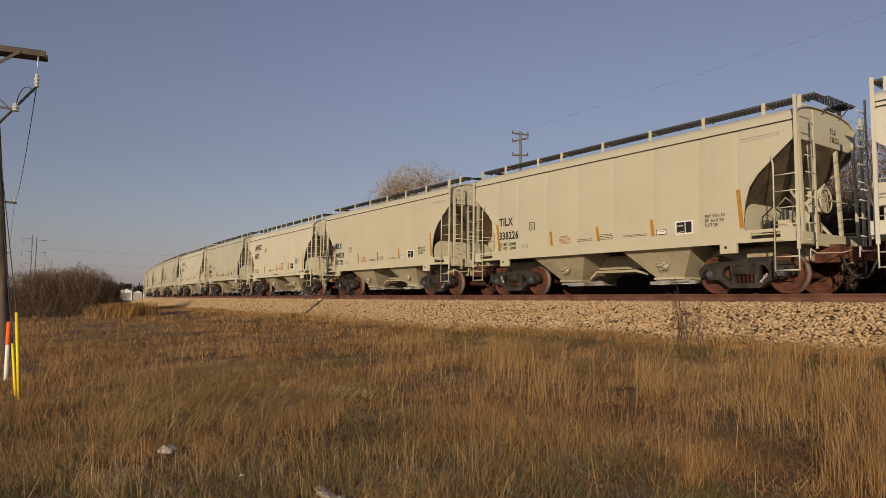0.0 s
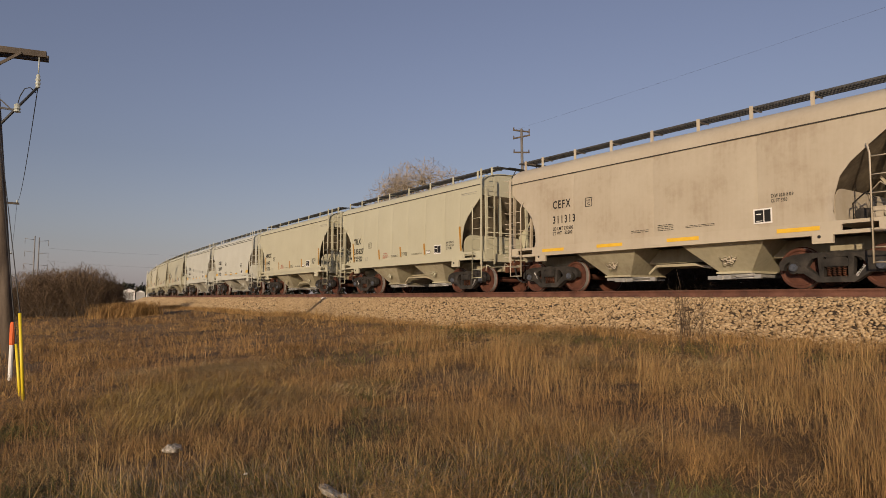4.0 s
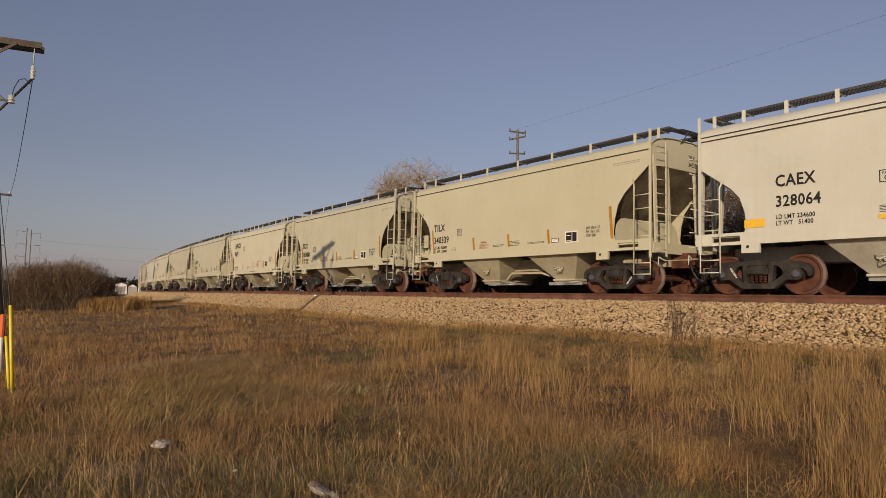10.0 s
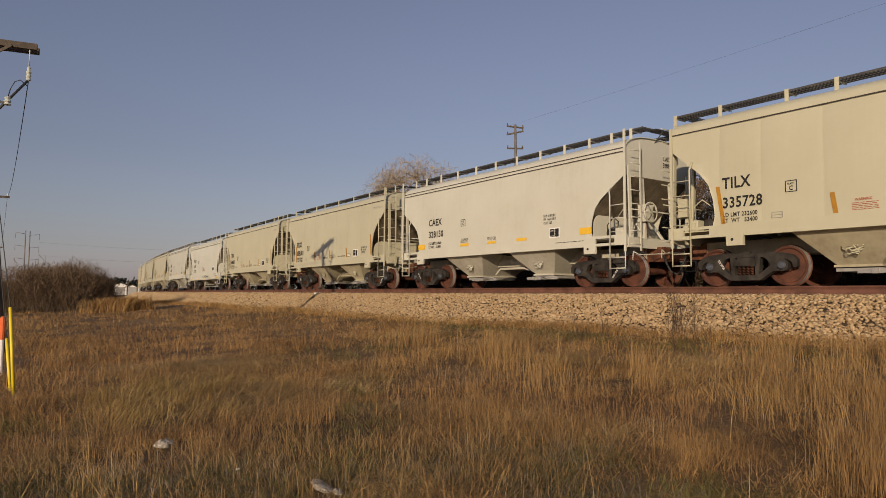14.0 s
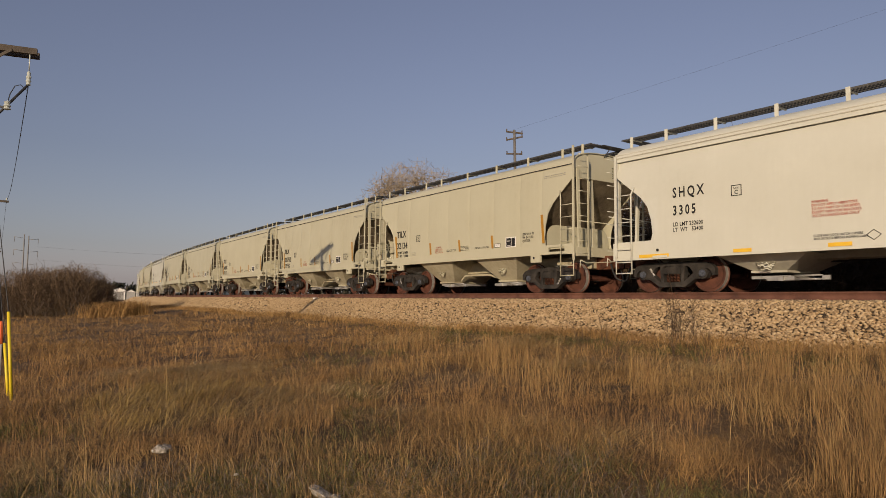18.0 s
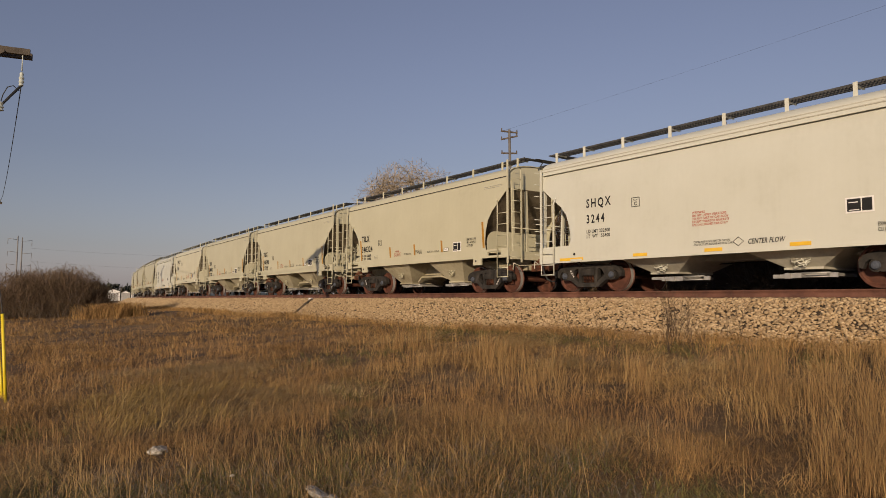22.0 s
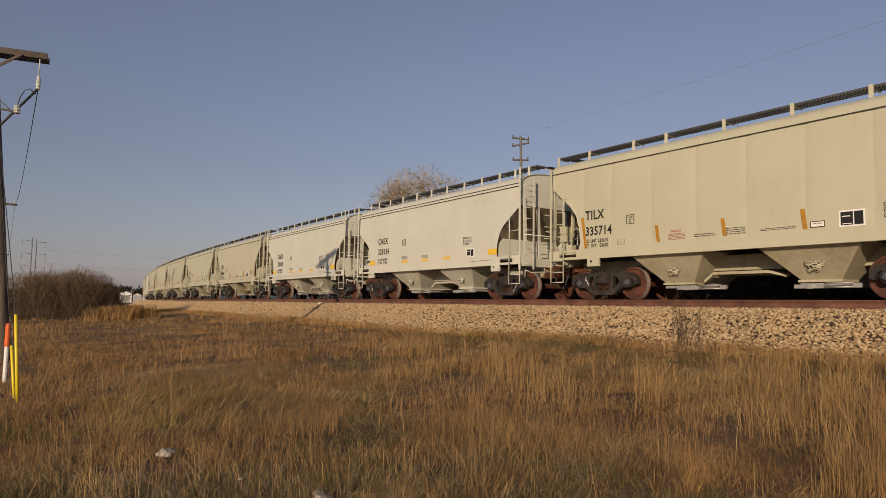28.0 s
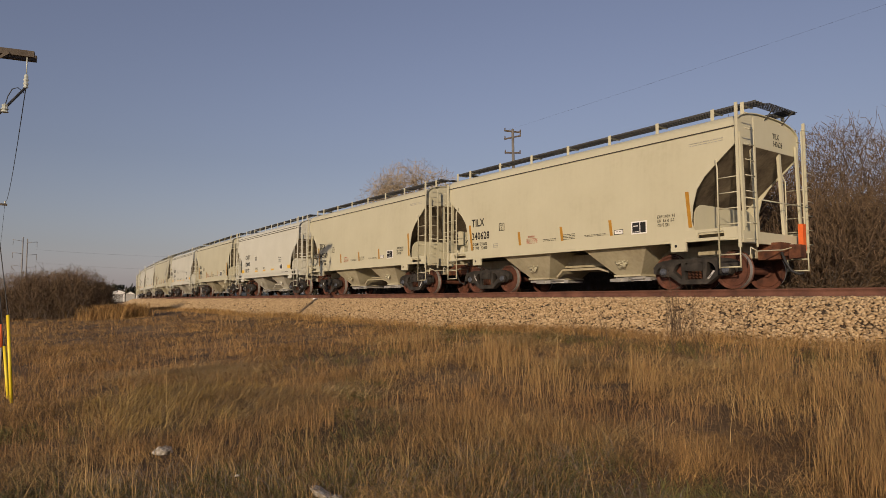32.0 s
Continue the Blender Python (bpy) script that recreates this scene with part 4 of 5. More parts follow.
def motions():
    """The train rolls past: every car along the line, every wheelset about its axle."""
    steps = [i * 0.5 for i in range(int(CLIP * 2) + 1)]
    for car, lag in TRAIN_CARS:
        walk(car, [(t, car_place(lag, t)[1]) for t in steps])
        near = [i / FPS for i in range(int(CLIP * FPS) + 1) if -46 < car_place(lag, i / FPS)[0] < 6]
        if not near:
            continue
        for truck in (o for o in car.children if o.name.startswith("truck")):
            for ws in (o for o in truck.children if o.name.startswith("wheelset")):
                x = ws.location.x
                turn = [(t, pose(x, 0, WHEEL_R, 0, math.degrees(head_way(t) / WHEEL_R), 0)) for t in near]
                walk(ws, ([(0, turn[0][1])] if near[0] > 0 else []) + turn + ([(CLIP, turn[-1][1])] if near[-1] < CLIP else []))


# ---- the roadside: pole line, guy guards, bush, far trees ----
def power_pole(base, top, arm_half, name="utility_pole"):
    pole = new(name)
    pole.location = base
    v = Vector(top) - Vector(base)
    bm = bmesh.new()
    tube(bm, [v * f for f in (-0.06, 0.25, 0.6, 1.0)], 0.165, 12, 0.12)
    part("shaft", bm, POLE, pole)
    return pole, v


def main_pole():
    base, top = Vector((-19.9, 1.08, ground_z(-19.9, 1.08))), Vector((-20.5, 0.36, 6.38))
    pole, v = power_pole(base, top, 1.2)
    tagged(pole, "dark weathered wooden utility pole with double crossarm and cut-outs", "utility pole")
    swing = Matrix.Rotation(radians(-14), 3, 'Z')
    for dx in (-0.17, 0.17):
        bm = bmesh.new()
        bar(bm, v + swing @ Vector((dx, -1.3, -0.22)), v + swing @ Vector((dx, 1.28, -0.22)), 0.11, 0.16)
        part("crossarm", bm, ARM, pole)
    for s in (-1, 1):
        bm = bmesh.new()
        bar(bm, v + swing @ Vector((0.22, s * 0.08, -0.75)), v + swing @ Vector((0.24, s * 0.72, -0.26)), 0.035, 0.07)
        part("arm_brace", bm, ARM, pole)
    for y in (-1.08, 1.12):
        bm = bmesh.new()
        a = v + swing @ Vector((0.17, y, -0.28))
        tube(bm, [a, a + Vector((0, 0, -0.46))], 0.016, 6)
        lathe(bm, [(0.03, -0.86), (0.06, -0.84), (0.045, -0.79), (0.065, -0.74), (0.045, -0.69), (0.065, -0.64), (0.045, -0.59), (0.05, -0.52), (0.02, -0.48)], False, 10, a)
        part("insulator", bm, PORCELAIN, pole)
    bm = bmesh.new()
    a = v + swing @ Vector((0.17, 1.12, -1.12))
    b = v + swing @ Vector((0.12, 0.05, -2.55))
    tube(bm, [a, (a + b) / 2, b], 0.032, 6)
    bar(bm, v + swing @ Vector((0.1, 0.05, -1.72)), v + swing @ Vector((0.15, 0.66, -1.78)), 0.04, 0.05)
    bar(bm, v + swing @ Vector((0.1, 0.05, -1.30)), v + swing @ Vector((0.15, 0.52, -1.74)), 0.03, 0.03)
    part("cut_out_bracket", bm, CABLE, pole)
    bm = bmesh.new()
    c = v + swing @ Vector((0.15, 0.68, -1.84))
    lathe(bm, [(0.03, 0.0), (0.09, 0.02), (0.06, 0.07), (0.09, 0.1), (0.06, 0.15), (0.08, 0.2), (0.03, 0.24)], False, 10, c)
    part("lightning_arrester", bm, PORCELAIN, pole)
    bm = bmesh.new()
    tube(bm, [c + Vector((0, 0, 0.2)), c + Vector((0, 0.05, 0.45)), c + Vector((0, 0.14, 0.66)), c + Vector((0, 0.26, 0.72)), c + Vector((0.0, 0.40, 0.60))], 0.012, 5)
    part("jumper_wire", bm, CABLE, pole)
    return pole, base, v


pole_main, pole_base, pole_v = main_pole()


def sag(p, q, drop, n=16):
    return [Vector(p).lerp(Vector(q), i / n) + Vector((0, 0, -4 * drop * (i / n) * (1 - i / n))) for i in range(n + 1)]


def wire(name, p, q, drop, r, label):
    bm = bmesh.new()
    tube(bm, sag(p, q, drop), r, 5)
    return tagged(part(name, bm, CABLE), label, "wire")


def far_line_pole(x, y, h):
    base = Vector((x, y, ground_z(x, y)))
    pole, v = power_pole(base, base + Vector((0, 0, h)), 1.2)
    for dz in (0.3,):
        bm = bmesh.new()
        box(bm, 0.1, 0.22, -1.2, 1.2, v.z - dz - 0.08, v.z - dz + 0.08)
        part("crossarm", bm, ARM, pole)
    bm = bmesh.new()
    for yy in (-1.05, 1.05):
        lathe(bm, [(0.03, 0), (0.07, 0.05), (0.05, 0.2), (0.02, 0.22)], False, 8, (0.16, yy, v.z - 0.22))
    part("insulator", bm, PORCELAIN, pole)
    return tagged(pole, "wooden utility pole with one crossarm in dry grass", "utility pole", "roadside pole line"), base + v


_, pole_b = far_line_pole(-62.0, 2.3, 9.0)
_, pole_c = far_line_pole(-112.0, 4.6, 7.3)
swing = Matrix.Rotation(radians(-14), 3, "Z")
arm_a = pole_base + pole_v + swing @ Vector((0.17, 1.12, -1.15))
wire("power_line", arm_a, pole_b + Vector((0.16, 1.05, -0.05)), 0.9, 0.012, "thin dark power line sagging between poles")
wire("power_line", pole_b + Vector((0.16, 1.05, -0.05)), pole_c + Vector((0.16, 1.05, -0.05)), 0.9, 0.012, "thin dark power line sagging between poles")
wire("power_line", pole_base + pole_v + swing @ Vector((0.17, -1.08, -1.15)), pole_b + Vector((0.16, -1.05, -0.05)), 0.9, 0.012, "thin dark power line sagging between poles")


def guy_guard(foot, head):
    g = new("guy_guard")
    g.location = foot
    v = Vector(head) - Vector(foot)
    bm = bmesh.new()
    tube(bm, [v * 0.0, v * 0.5, v], 0.024, 8)
    part("sleeve", bm, GUARD, g)
    bm = bmesh.new()
    tube(bm, [v, v * 1.01 + Vector((0, 0, 0.01))], 0.02, 6)
    tube(bm, [v * 1.01, Vector(pole_base + pole_v * 0.9) - Vector(foot)], 0.008, 5)
    part("guy_wire", bm, CABLE, g)
    return tagged(g, "bright yellow plastic guy-wire guard standing in grass", "guy guard", "guy guards at the pole")


guy_guard((-11.95, 0.86, ground_z(-11.95, 0.86) - 0.02), (-12.15, 0.77, -0.50))
guy_guard((-12.6, 0.86, ground_z(-12.6, 0.86) - 0.02), (-12.9, 0.79, -1.02))


def pipeline_marker(x, y):
    m = new("marker_post")
    m.location = (x, y, ground_z(x, y))
    bm = bmesh.new()
    lathe(bm, [(0.04, 0), (0.04, 0.75)], False, 10)
    part("post", bm, LABEL_WHITE, m)
    bm = bmesh.new()
    lathe(bm, [(0.045, 0.7), (0.048, 0.72), (0.048, 1.12), (0.03, 1.15)], False, 10)
    part("cap", bm, EMBER, m, "orange-red top")
    return tagged(m, "white utility marker post with orange-red top", "marker post")


pipeline_marker(-15.6, 0.88)


# ---- grass: joined blades, thick near the camera's side of the line ----
def grass_material(name, colors, patch=0.8):
    m = surface(name, colors, 0.85, 0, patch, 5.0, 0, 0, 0.5, 0.3)
    return m


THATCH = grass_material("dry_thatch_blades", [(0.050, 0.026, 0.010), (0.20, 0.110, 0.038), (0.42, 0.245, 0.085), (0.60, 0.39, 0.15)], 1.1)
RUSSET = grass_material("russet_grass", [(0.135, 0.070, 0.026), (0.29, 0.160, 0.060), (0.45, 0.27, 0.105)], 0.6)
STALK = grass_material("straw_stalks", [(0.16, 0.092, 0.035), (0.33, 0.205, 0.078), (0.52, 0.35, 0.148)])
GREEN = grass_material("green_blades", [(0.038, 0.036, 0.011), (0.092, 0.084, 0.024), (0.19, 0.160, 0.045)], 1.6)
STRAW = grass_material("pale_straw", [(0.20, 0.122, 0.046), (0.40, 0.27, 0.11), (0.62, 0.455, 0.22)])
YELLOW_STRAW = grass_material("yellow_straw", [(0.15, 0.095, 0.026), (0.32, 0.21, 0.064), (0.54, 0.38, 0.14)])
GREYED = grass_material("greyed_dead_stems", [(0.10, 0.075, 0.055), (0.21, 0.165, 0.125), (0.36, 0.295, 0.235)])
rng = np.random.default_rng(7)
GZ = np.vectorize(ground_z)


def blades(name, xy, h, lean, width, material, label, droop=0.25, turn=None, sink=0.0):
    """One joined sheet of grass: a bent, tapering ribbon for every foot in xy."""
    n = len(xy)
    z = GZ(xy[:, 0], xy[:, 1]) - 0.02 - sink
    a = rng.uniform(0, 2 * math.pi, n) if turn is None else turn
    d = np.stack([np.cos(a), np.sin(a), np.zeros(n)], 1)
    b = rng.uniform(0, 2 * math.pi, n)
    side = np.stack([np.cos(b), np.sin(b), np.zeros(n)], 1)
    p = np.stack([xy[:, 0], xy[:, 1], z], 1)
    v = np.zeros((n, 7, 3))
    for i, (t, w) in enumerate(((0, 1.0), (0.4, 0.9), (0.75, 0.6), (1.0, 0))):
        c = p + d * (lean * t ** 1.6)[:, None]
        c[:, 2] += h * (t - droop * t * t) / (1 - 0.5 * droop)
        if i < 3:
            v[:, 2 * i] = c - side * (width * w / 2)[:, None]
            v[:, 2 * i + 1] = c + side * (width * w / 2)[:, None]
        else:
            v[:, 6] = c
    tri = np.array(((0, 1, 3), (0, 3, 2), (2, 3, 5), (2, 5, 4), (4, 5, 6)))
    f = (np.arange(n)[:, None, None] * 7 + tri[None]).reshape(-1, 3)
    ob = raw(name, v.reshape(-1, 3), f, material)
    return tagged(ob, label, "grass", kind="stuff")


def field(n, near=3.2, far=75.0, lo=12.0, hi=95.0):
    """Feet spread over the field, thinning with distance from the roadside."""
    r = np.exp(rng.uniform(math.log(near), math.log(far), n))
    a = np.radians(rng.uniform(lo, hi, n))
    x, y = -r * np.sin(a), r * np.cos(a)
    edge = 12.3 + 0.5 * np.sin(x * 0.9) * np.sin(x * 0.37 + 1)
    curve = np.where(x < CURVE_FROM, (CURVE_FROM - x) ** 2 / (2 * CURVE_R), 0)
    return np.stack([x, y], 1)[y < edge + curve], None


def clumped(xy, per, spread):
    k = len(xy)
    q = np.repeat(xy, per, 0)
    r = np.hypot(q[:, 0], q[:, 1])
    return q + rng.normal(0, 1, q.shape) * (spread * np.maximum(1, r / 12))[:, None]


def lod(xy):
    return np.maximum(1.0, np.hypot(xy[:, 0], xy[:, 1]) / 8.0)


def patchy(xy, scale, seed):
    return np.array([noise.noise((x * scale, y * scale, seed)) for x, y in xy])


def zone(xy, spots):
    """How far each foot lies inside a set of round patches (x, y, radius), from 0 to 1."""
    w = np.zeros(len(xy))
    for x, y, r in spots:
        w = np.maximum(w, np.exp(-((xy[:, 0] - x) ** 2 + (xy[:, 1] - y) ** 2) / (2 * r * r)))
    return w


def spread(spots, n):
    """Feet scattered over a set of round patches, more in the wide ones."""
    area = np.array([r * r for _, _, r in spots])
    pick = rng.choice(len(spots), n, p=area / area.sum())
    c = np.array(spots)[pick]
    return c[:, :2] + rng.normal(0, 1, (n, 2)) * c[:, 2:3] * 0.8


YELLOWED = ((-10.1, 1.9, 0.5), (-10.5, 3.0, 0.7), (-8.8, 2.0, 0.5), (-7.9, 1.85, 0.4), (-8.1, 2.5, 0.4))
LODGED = ((-13.1, 3.7, 0.9), (-12.8, 4.6, 0.9), (-10.0, 3.5, 0.6), (-9.2, 4.2, 0.7), (-8.2, 3.3, 0.5), (-6.9, 4.4, 0.35), (-5.2, 5.2, 0.35), (-4.3, 5.3, 0.3))
REDDISH = ((-21.0, 1.7, 2.6), (-17.2, 3.6, 2.2), (-11.8, 1.3, 1.0), (-9.0, 0.9, 0.6), (-15.0, 6.5, 1.6), (-7.0, 5.6, 0.7), (-5.0, 6.2, 0.6))
WHEEL_TRACK = ((-12.4, 6.8, 0.45), (-11.3, 6.4, 0.4), (-10.2, 5.9, 0.38), (-9.2, 5.3, 0.35), (-8.3, 4.8, 0.32), (-7.3, 4.2, 0.3), (-6.3, 3.6, 0.3))
LOW_GREEN = ((-5.4, 1.7, 0.4), (-4.7, 2.6, 0.3), (-4.6, 1.9, 0.4), (-5.9, 1.1, 0.35), (-6.3, 0.5, 0.35), (-8.9, 0.55, 0.4), (-2.7, 4.3, 0.22), (-2.4, 4.55, 0.2))
DEAD_GREY = ((-4.6, 3.9, 0.32), (-3.9, 4.4, 0.32), (-3.6, 3.5, 0.4), (-4.3, 3.1, 0.3), (-3.0, 4.0, 0.25))
GOLDEN = ((-9.5, 8.5, 0.45), (-7.6, 7.3, 0.4), (-6.3, 6.4, 0.3), (-6.2, 8.3, 0.3), (-5.3, 7.4, 0.25), (-5.0, 9.6, 0.35), (-3.9, 7.7, 0.28), (-3.2, 6.4, 0.25), (-4.3, 10.1, 0.45), (-3.2, 8.0, 0.35), (-2.7, 7.0, 0.32), (-2.1, 5.7, 0.32), (-2.35, 6.3, 0.3), (-12.2, 8.4, 0.5))
BEDSIDE_STRAW = ((-8.2, 8.9, 0.45), (-7.2, 9.2, 0.45), (-6.1, 9.5, 0.45), (-11.0, 10.4, 0.8), (-14.5, 9.6, 0.8))

# fine matted grass over the whole field, thin where a wheel track and low green patches run
feet, _ = field(13500)
for cx, cy, cr in ((-6.6, 1.7, 0.2), (-4.5, 2.32, 0.22), (-7.2, 0.7, 0.3)):
    feet = feet[np.hypot(feet[:, 0] - cx, feet[:, 1] - cy) > cr]
bare = np.maximum(0.6 * zone(feet, WHEEL_TRACK), np.maximum(0.85 * zone(feet, LOW_GREEN), 0.9 * zone(feet, DEAD_GREY)))
feet = feet[(rng.uniform(0, 1, len(feet)) > 0.85 * bare) & (patchy(feet, 1.3, 51.0) > np.where(np.hypot(feet[:, 0], feet[:, 1]) > 10.0, -1.0, -0.28))]
q = clumped(feet, 18, 0.13)
mound = np.repeat(np.clip(0.5 + 1.3 * patchy(feet, 0.55, 4.0) + 0.5 * patchy(feet, 2.0, 14.0), 0.05, 1.4), 18)
hh = (0.07 + 0.21 * mound) * rng.uniform(0.4, 1.4, len(q))
turn = np.repeat(rng.uniform(0, 6.28, len(feet)), 18) + rng.normal(0, 0.8, len(q))
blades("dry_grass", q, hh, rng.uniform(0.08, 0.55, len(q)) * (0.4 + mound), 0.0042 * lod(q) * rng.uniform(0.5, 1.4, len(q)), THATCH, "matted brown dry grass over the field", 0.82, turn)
# fine reddish bunch grass, hair-thin, in drifts
feet, _ = field(6200, 3.2, 60.0)
keep = patchy(feet, 0.33, 61.0) + 0.9 * zone(feet, REDDISH) - 0.8 * zone(feet, WHEEL_TRACK + LOW_GREEN + YELLOWED + DEAD_GREY) > 0.06
feet = feet[keep]
q = clumped(feet, 16, 0.11)
tall = np.repeat(rng.uniform(0.16, 0.42, len(feet)), 16) * rng.uniform(0.5, 1.25, len(q))
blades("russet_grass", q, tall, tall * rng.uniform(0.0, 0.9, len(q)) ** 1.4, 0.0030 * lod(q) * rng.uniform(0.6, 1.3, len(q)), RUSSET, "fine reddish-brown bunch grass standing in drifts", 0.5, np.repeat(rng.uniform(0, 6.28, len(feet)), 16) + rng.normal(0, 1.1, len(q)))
# long fallen stems, tangled, in patches
feet, _ = field(3000)
feet = feet[(patchy(feet, 0.6, 21.0) > 0.05) & (rng.uniform(0, 1, len(feet)) > zone(feet, WHEEL_TRACK + LOW_GREEN + REDDISH))]
q = clumped(feet, 9, 0.15)
turn = np.repeat(9.0 * patchy(feet, 0.4, 2.0), 9) + rng.normal(0, 0.9, len(q))
blades("fallen_grass", q, rng.uniform(0.06, 0.30, len(q)), rng.uniform(0.25, 0.85, len(q)), 0.0034 * lod(q) * rng.uniform(0.6, 1.4, len(q)), STALK, "straw-coloured fallen grass stems", 0.82, turn)
# lodged straw lying one way, and the yellowed clumps beyond the rocks
feet = spread(LODGED + BEDSIDE_STRAW, 860)
q = clumped(feet, 13, 0.10)
turn = np.repeat(5.0 * patchy(feet, 0.5, 9.0) + 0.7, 13) + rng.normal(0, 0.6, len(q))
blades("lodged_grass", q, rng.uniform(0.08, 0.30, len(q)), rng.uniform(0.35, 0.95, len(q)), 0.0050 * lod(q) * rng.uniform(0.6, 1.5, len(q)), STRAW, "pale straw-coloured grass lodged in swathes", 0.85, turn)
feet = spread(YELLOWED, 200)
q = clumped(feet, 7, 0.12)
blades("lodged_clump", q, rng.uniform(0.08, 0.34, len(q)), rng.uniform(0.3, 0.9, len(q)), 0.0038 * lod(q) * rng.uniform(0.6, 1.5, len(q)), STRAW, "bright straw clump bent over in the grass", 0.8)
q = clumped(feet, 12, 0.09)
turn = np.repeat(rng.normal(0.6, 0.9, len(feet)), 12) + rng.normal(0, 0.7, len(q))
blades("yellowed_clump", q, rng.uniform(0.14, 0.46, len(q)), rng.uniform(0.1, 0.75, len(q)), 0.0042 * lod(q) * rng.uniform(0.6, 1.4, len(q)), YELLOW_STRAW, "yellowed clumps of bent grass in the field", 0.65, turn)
# a fringe along the foot of the stone bed
n = 900
fx = -rng.uniform(2, 60, n)
fc = np.where(fx < CURVE_FROM, (CURVE_FROM - fx) ** 2 / (2 * CURVE_R), 0)
feet = np.stack([fx, 12.05 + fc + rng.normal(0, 0.28, n)], 1)
q = clumped(feet, 22, 0.1)
tall = np.repeat(rng.uniform(0.10, 0.42, n), 22) * rng.uniform(0.5, 1.2, len(q))
blades("fringe_grass", q, tall, tall * rng.uniform(0.1, 1.0, len(q)), 0.0032 * lod(q), THATCH, "brown grass fringe at the foot of the ballast", 0.45)
n = 800
feet = np.stack([-rng.uniform(0, 15, n), 12.22 + rng.normal(0, 0.12, n)], 1)
q = clumped(feet, 14, 0.08)
tall = np.repeat(rng.uniform(0.08, 0.36, n), 14) * rng.uniform(0.5, 1.2, len(q))
blades("fringe_grass", q, tall, tall * rng.uniform(0.1, 1.1, len(q)), 0.0030 * lod(q), RUSSET, "brown grass growing up over the edge of the ballast", 0.5)
# upright straw: loose drifts that thicken towards the near end of the track, and golden bunches
feet, _ = field(1500, 4.6, 40.0)
feet = feet[(patchy(feet, 0.22, 11.0) + 0.3 * np.clip((feet[:, 0] + 10) / 8, -0.6, 1) - 0.5 * zone(feet, REDDISH + LODGED + WHEEL_TRACK)) > 0.06]
q = clumped(feet, 20, 0.16)
tall = np.repeat(rng.uniform(0.2, 0.46, len(feet)) + 0.2 * np.clip((feet[:, 1] - 5) / 4, 0, 1), 20) * rng.uniform(0.5, 1.2, len(q))
blades("tall_grass", q, tall * 1.05, tall * np.abs(rng.normal(0, 0.55, len(q))), 0.0024 * lod(q) * rng.uniform(0.6, 1.5, len(q)), STALK, "tall upright straw-coloured bunch grass", 0.42, np.repeat(rng.uniform(0, 6.28, len(feet)), 20) + rng.normal(0, 1.0, len(q)))
feet = np.concatenate([spread(GOLDEN, 160), spread(((-2.1, 5.5, 0.22), (-1.95, 5.2, 0.2)), 26)])
q = clumped(feet, 20, 0.06)
tall = np.repeat(rng.uniform(0.4, 0.95, len(feet)), 20) * rng.uniform(0.6, 1.1, len(q))
for half, stuff in ((q[::2], STALK), (q[1::2], RUSSET)):
    high = tall[:len(half)]
    blades("golden_grass", half, high, high * np.abs(rng.normal(0, 0.34, len(half))), 0.0028 * lod(half) * rng.uniform(0.6, 1.5, len(half)), stuff, "golden tall bunch grass", 0.3)
# the straw heap at the roadside
feet = rng.normal((-7.3, 0.72), (0.33, 0.12), (80, 2))
q = clumped(feet, 9, 0.07)
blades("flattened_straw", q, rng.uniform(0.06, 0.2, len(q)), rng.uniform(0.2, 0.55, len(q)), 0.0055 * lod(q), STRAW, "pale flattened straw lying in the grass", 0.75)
# single tall stems
feet, _ = field(180, 3.4, 26.0)
hh = rng.uniform(0.35, 0.8, len(feet))
blades("tall_stems", feet, hh, hh * rng.uniform(0.02, 0.6, len(feet)), 0.0040 * lod(feet), STRAW, "single tall pale dry stems", 0.15)
# low green at the roots, in the wheel track and beside the bed
feet = np.concatenate([spread(LOW_GREEN, 420), spread(WHEEL_TRACK[3:], 70), spread(DEAD_GREY, 220), rng.normal((-13, 11.3), (3.5, 0.35), (130, 2)), rng.normal((-6.5, 10.8), (1.6, 0.4), (90, 2)), rng.normal((-5.2, 3.0), (0.7, 0.5), (60, 2)), rng.normal((-12.5, 7.0), (0.6, 1.5), (60, 2))])
q = clumped(feet, 14, 0.09)
blades("green_grass", q, rng.uniform(0.05, 0.20, len(q)), rng.uniform(0.04, 0.2, len(q)), 0.0060 * lod(q) * rng.uniform(0.6, 1.4, len(q)), GREEN, "short dark green winter grass among dry thatch")
# a hump of bent dry grass between the bush and the line
feet = spread(((-44.6, 7.7, 0.6), (-44.2, 8.5, 0.6), (-43.9, 9.2, 0.5)), 240)
q = clumped(feet, 18, 0.05)
tall = rng.uniform(0.4, 1.5, len(q))
blades("hump_grass", q, tall, tall * rng.uniform(0.1, 0.9, len(q)), 0.0034 * lod(q), THATCH, "hump of bent dry grass beside the bush", 0.5)
# greyed dead stems in a tangle near the road
feet = spread(DEAD_GREY + LOW_GREEN[:4], 280)
q = clumped(feet, 9, 0.09)
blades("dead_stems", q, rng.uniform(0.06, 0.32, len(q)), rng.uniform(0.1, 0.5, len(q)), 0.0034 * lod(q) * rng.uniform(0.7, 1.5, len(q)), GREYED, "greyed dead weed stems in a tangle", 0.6)


